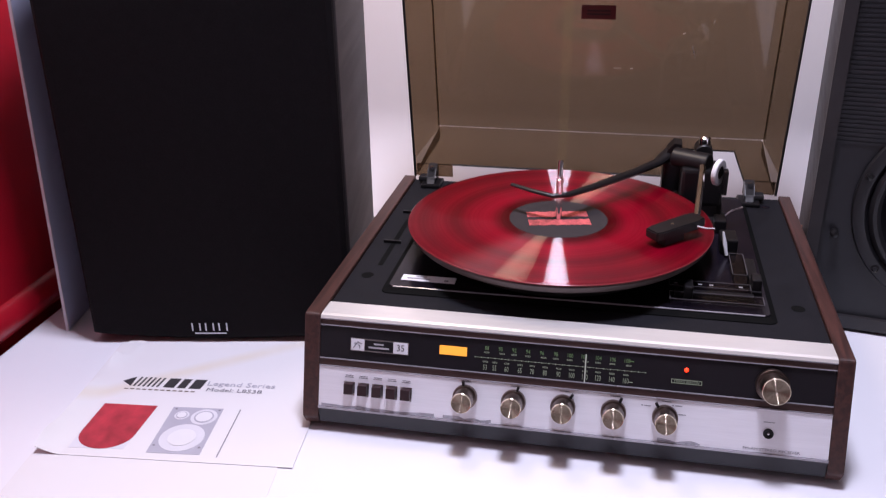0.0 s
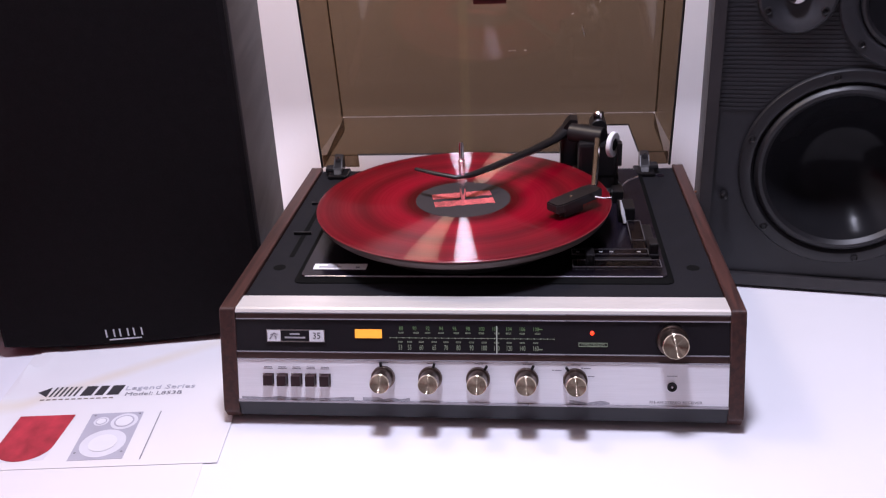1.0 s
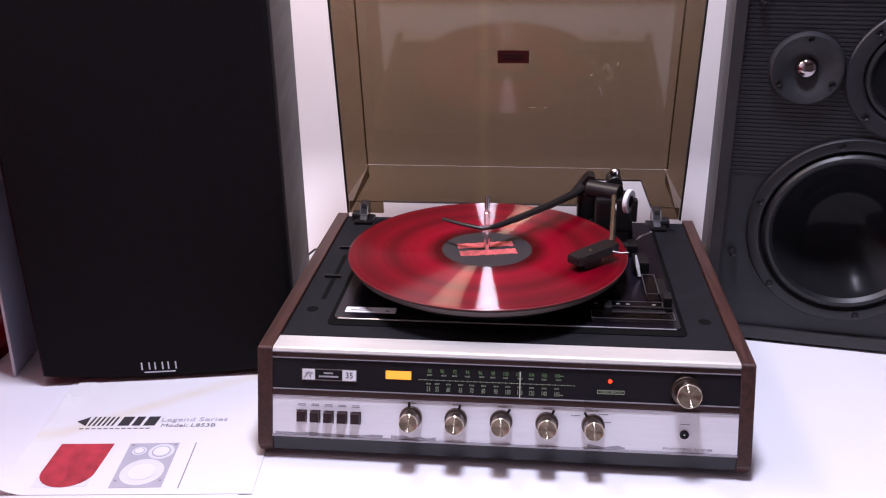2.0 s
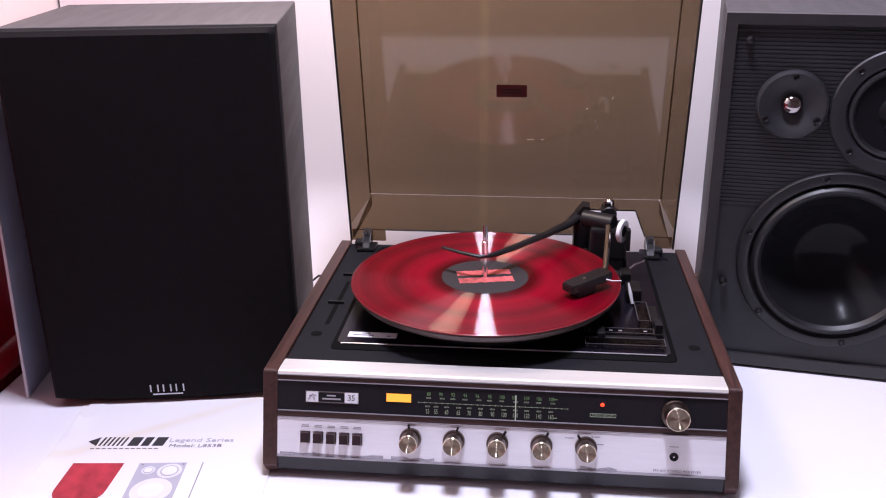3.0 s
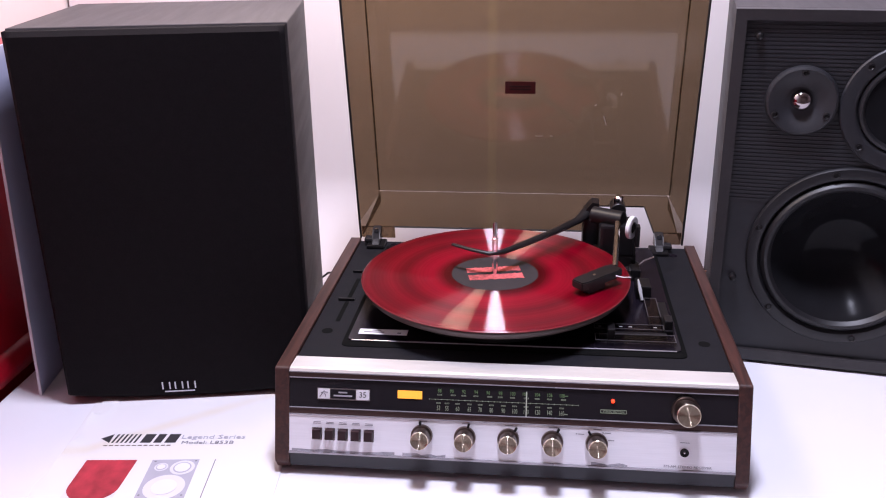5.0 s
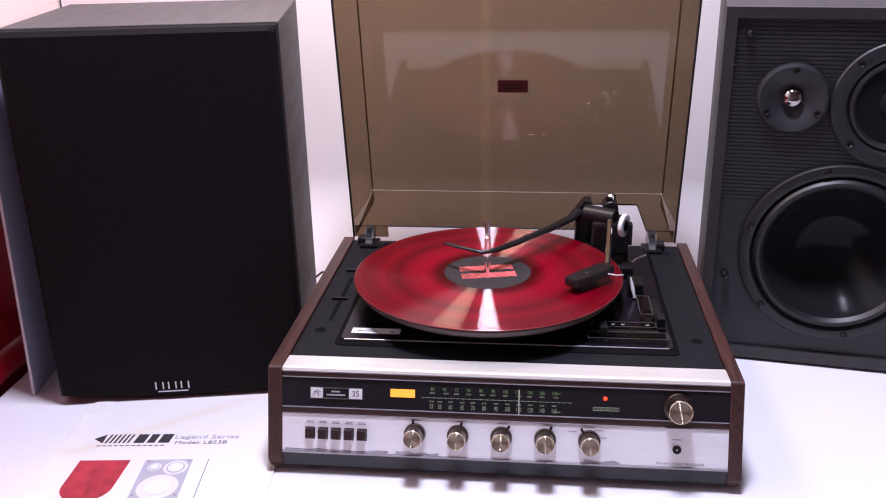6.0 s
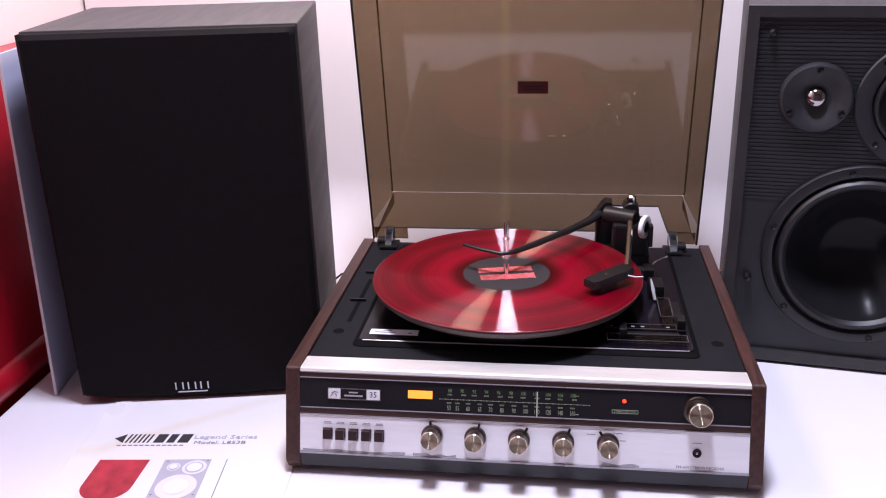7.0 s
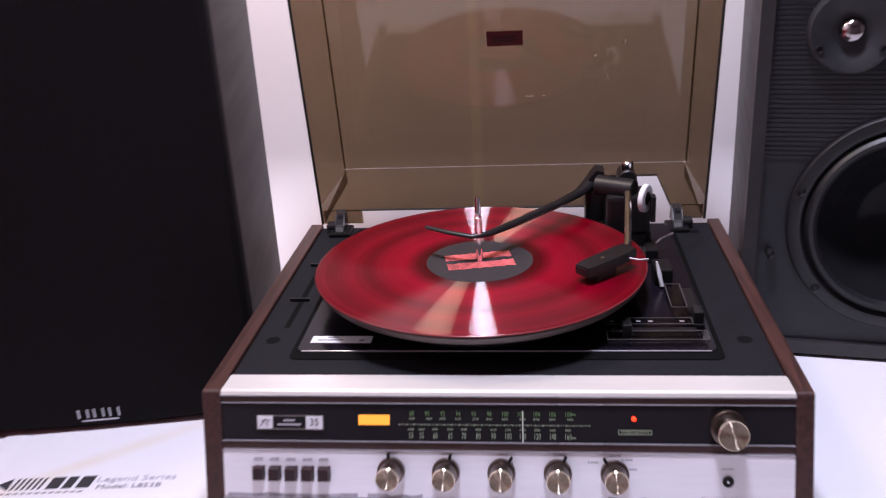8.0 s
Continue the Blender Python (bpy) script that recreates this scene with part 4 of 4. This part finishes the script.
edge = [LM @ Vector((x, y - 0.0006, LS - LT / 2)) for x, y in ((-0.1480, 0.0), (NX0, 0.0), (NX0, ND), (NX1, ND), (NX1 + 0.006, 0.0))]
part("lid_edge", tube(edge, 0.0011, 6), M_MATT, lid, "dark polished edge")
for a, b in ((LX0 + 0.0035, -0.1480), (NX1 + 0.0065, LX1 - 0.0035)):
    part("lid_corner", box(a, b, 0.0004, LT, -0.0052, LS - LT - 0.0002, m=LM), M_SMOKE, lid)
bead = [LM @ Vector((x, LD - LT - 0.0008, LS + 0.0006)) for x in (LX0 + 0.013, 0.02, LX1 - 0.011)]
part("lid_bead", tube(bead, 0.0007, 6), M_CLEARP, lid, "moulded inner corner")
sticker = part("lid_label", box(-0.0018, 0.0394, LD - LT - 0.0012, LD - LT - 0.0004, 0.1662, 0.1836, m=LM), M_MAROON, lid, "small maroon label")
for z in (0.1715, 0.1757):
    part("label_line", box(0.005, 0.033, LD - LT - 0.0016, LD - LT - 0.0012, z, z + 0.0022, m=LM), M_MAROONINK, lid)
for x, z, dx, dz in ((0.1331, 0.1341, 0.0038, -0.0123), (0.1543, 0.1642, 0.0012, 0.0040), (0.0406, 0.1040, 0.010, 0.0), (0.0603, 0.1042, 0.004, 0.0), (0.120, 0.150, 0.003, 0.001)):
    a, b = LM @ Vector((x, LD - LT - 0.0003, LS + z - 0.0142)), LM @ Vector((x + dx, LD - LT - 0.0003, LS + z + dz - 0.0142))
    part("scuff", tube([a, b], 0.00055 if dz < -0.01 else 0.0003, 6), M_WHITE, lid, "pale scuff on the acrylic")
for x in (-0.1700, 0.2060):
    turn = 1 if x > 0 else -1
    part("hinge", box(x - 0.012, x + 0.012, 0.340, 0.3700, 0.1040, 0.1090, 0.002), M_BLACK, rec, "black lid hinge")
    bm = prism([(0.342, 0.1088), (0.368, 0.1088), (0.3700, 0.1230), (0.3655, 0.1300), (0.3560, 0.1270), (0.3480, 0.1150)], x - 0.0055, x + 0.0055)
    bmesh.ops.bevel(bm, geom=list(bm.edges), offset=0.0012, segments=2, affect="EDGES")
    part("hinge_arm", bm, M_HINGE, rec, "grey moulded hinge arm")
    part("hinge_wing", box(min(x, x + turn * 0.017), max(x, x + turn * 0.017), 0.352, 0.3665, 0.1088, 0.1150, 0.002), M_HINGE, rec)
    part("hinge_pin", lathe([(0.0030, 0.0), (0.0030, 0.002), (0.0, 0.0022)], 12, m=Matrix.Translation((x, 0.3545, 0.1265)) @ pose(0, 0, 0, 90, 0, 0)), M_CHROME, rec)

# ---- record on the platter ----
disc = obj("vinyl_record", lathe([(0.0034, 0.0), (0.1510, 0.0), (0.1524, 0.0006), (0.1524, 0.0012), (0.1512, 0.0018), (0.1470, 0.0015), (0.0520, 0.0015), (0.0490, 0.0017), (0.0034, 0.0017)], 128), M_VINYL, smooth=True, at=Matrix.Translation((CX, CY, 0.1396)))
tagged(disc, "translucent red vinyl record with a dark label on the platter", "record")
part("rim", lathe([(0.1520, 0.0016), (0.1525, 0.0013), (0.1528, 0.0009), (0.1525, 0.0005), (0.1520, 0.0002)], 128, close=False), M_RECRIM, disc, "pale bevelled edge", smooth=True)
lab = part("label", lathe([(0.0036, 0.00172), (0.0495, 0.00172), (0.0495, 0.00186), (0.0036, 0.00186)], 64), M_LABEL, disc, "charcoal paper label", at=pose(0, 0, 0, 0, 0, 12))
for y0 in (-0.0185, 0.0030):
    low = [(-0.031 + 0.062 * i / 22, y0 + random.uniform(0.0, 0.0020)) for i in range(23)]
    top_line = [(x, y0 + 0.0165 - random.uniform(0.0, 0.0022)) for x, _ in reversed(low)]
    part("label_band", prism(low + top_line, 0.00186, 0.0020, "z"), M_SALMON, lab, "salmon pink printed band")

# ---- printed leaflet ----
sheet = empty("leaflet", pose(-0.4145, -0.1045, 0.0, 0, 0, 5.4), "white printed loudspeaker leaflet with a red picture, lightly stained", "leaflet")


def lift(x, y):
    """The sheet lies almost flat, its left margin curls up unevenly."""
    c = max(0.0, (0.004 - x) / 0.022)
    return 0.0014 + c ** 1.6 * (0.0062 + 0.0034 * math.sin(31 * y + 0.6) + 0.0018 * math.sin(83 * y)) + (0.0007 * math.sin(140 * y + 60 * x) * c)


bm = bmesh.new()
PW, PH = 0.2155, 0.262
nx, ny = 90, 60
top = []
for i in range(nx + 1):
    col = []
    for k in range(ny + 1):
        x, y = -0.018 + (PW + 0.018) * i / nx, PH * k / ny
        z = lift(x, y)
        col.append(bm.verts.new((x, y, z if y < 0.17 else min(z, 0.0024))))
    top.append(col)
for i in range(nx):
    for k in range(ny):
        bm.faces.new((top[i][k], top[i + 1][k], top[i + 1][k + 1], top[i][k + 1]))
ext = bmesh.ops.extrude_face_region(bm, geom=list(bm.faces))
for w in ext["geom"]:
    if isinstance(w, bmesh.types.BMVert):
        w.co.z -= 0.0005
part("page", bm, M_PAPER, sheet, smooth=True)
bm = box(-0.022, 0.203, -0.150, 0.20, 0.0002, 0.0007, m=pose(0, 0, 0, 0, 0, 1.2))
part("under_page", bm, M_PAPER, sheet)


def printed(name, outline, material, label="", up=0.0002):
    bm = bmesh.new()
    vs = [bm.verts.new((x, y, lift(x, y) + up)) for x, y in outline]
    f = bm.faces.new(vs)
    ext = bmesh.ops.extrude_face_region(bm, geom=[f])
    for w in ext["geom"]:
        if isinstance(w, bmesh.types.BMVert):
            w.co.z += 0.00012
    return part(name, bm, material, sheet, label)


# picture of a draped red loudspeaker
shape = [(0.009, 0.080), (0.062, 0.080)] + [(0.0335 + 0.0260 * math.cos(radians(a)), 0.034 - 0.0235 * math.sin(radians(a))) for a in range(0, 181, 12)]
printed("grey_picture", [(0.0070, 0.040), (0.0070, 0.010), (0.058, 0.012), (0.060, 0.040)], M_PALEPRINT, up=0.00005)
printed("red_picture", shape, M_REDPRINT, "red picture of a draped loudspeaker", up=0.0003)
printed("speaker_picture", [(0.078, 0.080), (0.127, 0.081), (0.129, 0.010), (0.080, 0.009)], M_GREYPRINT, "lilac grey loudspeaker picture")
for cx, cy, r in ((0.091, 0.067, 0.0070), (0.113, 0.066, 0.0125), (0.104, 0.033, 0.0205)):
    printed("driver_picture", disc_line(cx, cy, r, 28), M_PALEPRINT, up=0.0004)
    if r < 0.02:
        printed("driver_ring", disc_line(cx, cy, r * 0.74, 24), M_GREYPRINT, up=0.0006)
    printed("driver_centre", disc_line(cx, cy, r * 0.62, 24), M_WHITE, up=0.0008)
for cx, cy in ((0.082, 0.077), (0.124, 0.078), (0.083, 0.020), (0.125, 0.020)):
    printed("corner_dot", disc_line(cx, cy, 0.0012, 10), M_GREYINK, up=0.0004)
printed("rule_line", [(0.1430, 0.081), (0.1440, 0.081), (0.1455, 0.008), (0.1445, 0.008)], M_GREYINK)
# maker's heading as plain shapes
printed("heading_arrow", [(0.009, 0.1205), (0.0205, 0.1290), (0.0205, 0.1120)], M_DARKINK)
for i in range(6):
    x = 0.0235 + i * 0.0048
    printed("heading_bar", [(x - 0.0010, 0.1122), (x + 0.0012, 0.1122), (x + 0.0036, 0.1288), (x + 0.0014, 0.1288)], M_DARKINK)
for x, w in ((0.0535, 0.0115), (0.0680, 0.0085), (0.0800, 0.0120)):
    printed("heading_block", [(x, 0.1122), (x + w, 0.1122), (x + w + 0.0022, 0.1288), (x + 0.0022, 0.1288)], M_DARKINK)
for i in range(12):
    x = 0.016 + i * 0.0062
    printed("sub_heading", [(x, 0.1062), (x + 0.0042, 0.1062), (x + 0.0044, 0.1080), (x + 0.0002, 0.1080)], M_GOLDINK)
words("series_title", "Legend Series", 0.0105, M_GREYPRINT, sheet, Matrix.Translation((0.1310, 0.1225, lift(0.108, 0.12) + 0.0004)), squash=1.2)
words("model_title", "Model: L853B", 0.0085, M_GREYINK, sheet, Matrix.Translation((0.1270, 0.1118, lift(0.108, 0.111) + 0.0004)), squash=1.2)

# ---- cables ----
cable = obj("speaker_cable", tube([(0.262, 0.372, 0.060), (0.275, 0.392, 0.064), (0.290, 0.415, 0.058), (0.300, 0.440, 0.030), (0.305, 0.455, 0.003), (0.33, 0.47, 0.0025)], 0.0016, 8), M_COPPER, smooth=True)
tagged(cable, "thin brown loudspeaker wire behind the receiver", "cable")
cable = obj("speaker_cable", tube([(-0.2080, 0.372, 0.050), (-0.2300, 0.400, 0.044), (-0.2600, 0.430, 0.030), (-0.2900, 0.440, 0.003), (-0.3200, 0.430, 0.0025)], 0.0016, 8), M_BLACK, smooth=True)
tagged(cable, "thin black wire behind the receiver", "cable")

# ---- ceiling fixture ----
fx = empty("ceiling_light", pose(0.02, -0.02, 1.75), "lit flat ceiling light", "light")
part("housing", box(-0.18, 0.18, -0.18, 0.18, -0.08, -0.001, 0.004), M_WHITE, fx)
part("diffuser", box(-0.155, 0.155, -0.155, 0.155, -0.092, -0.081), M_FIXTURE, fx)
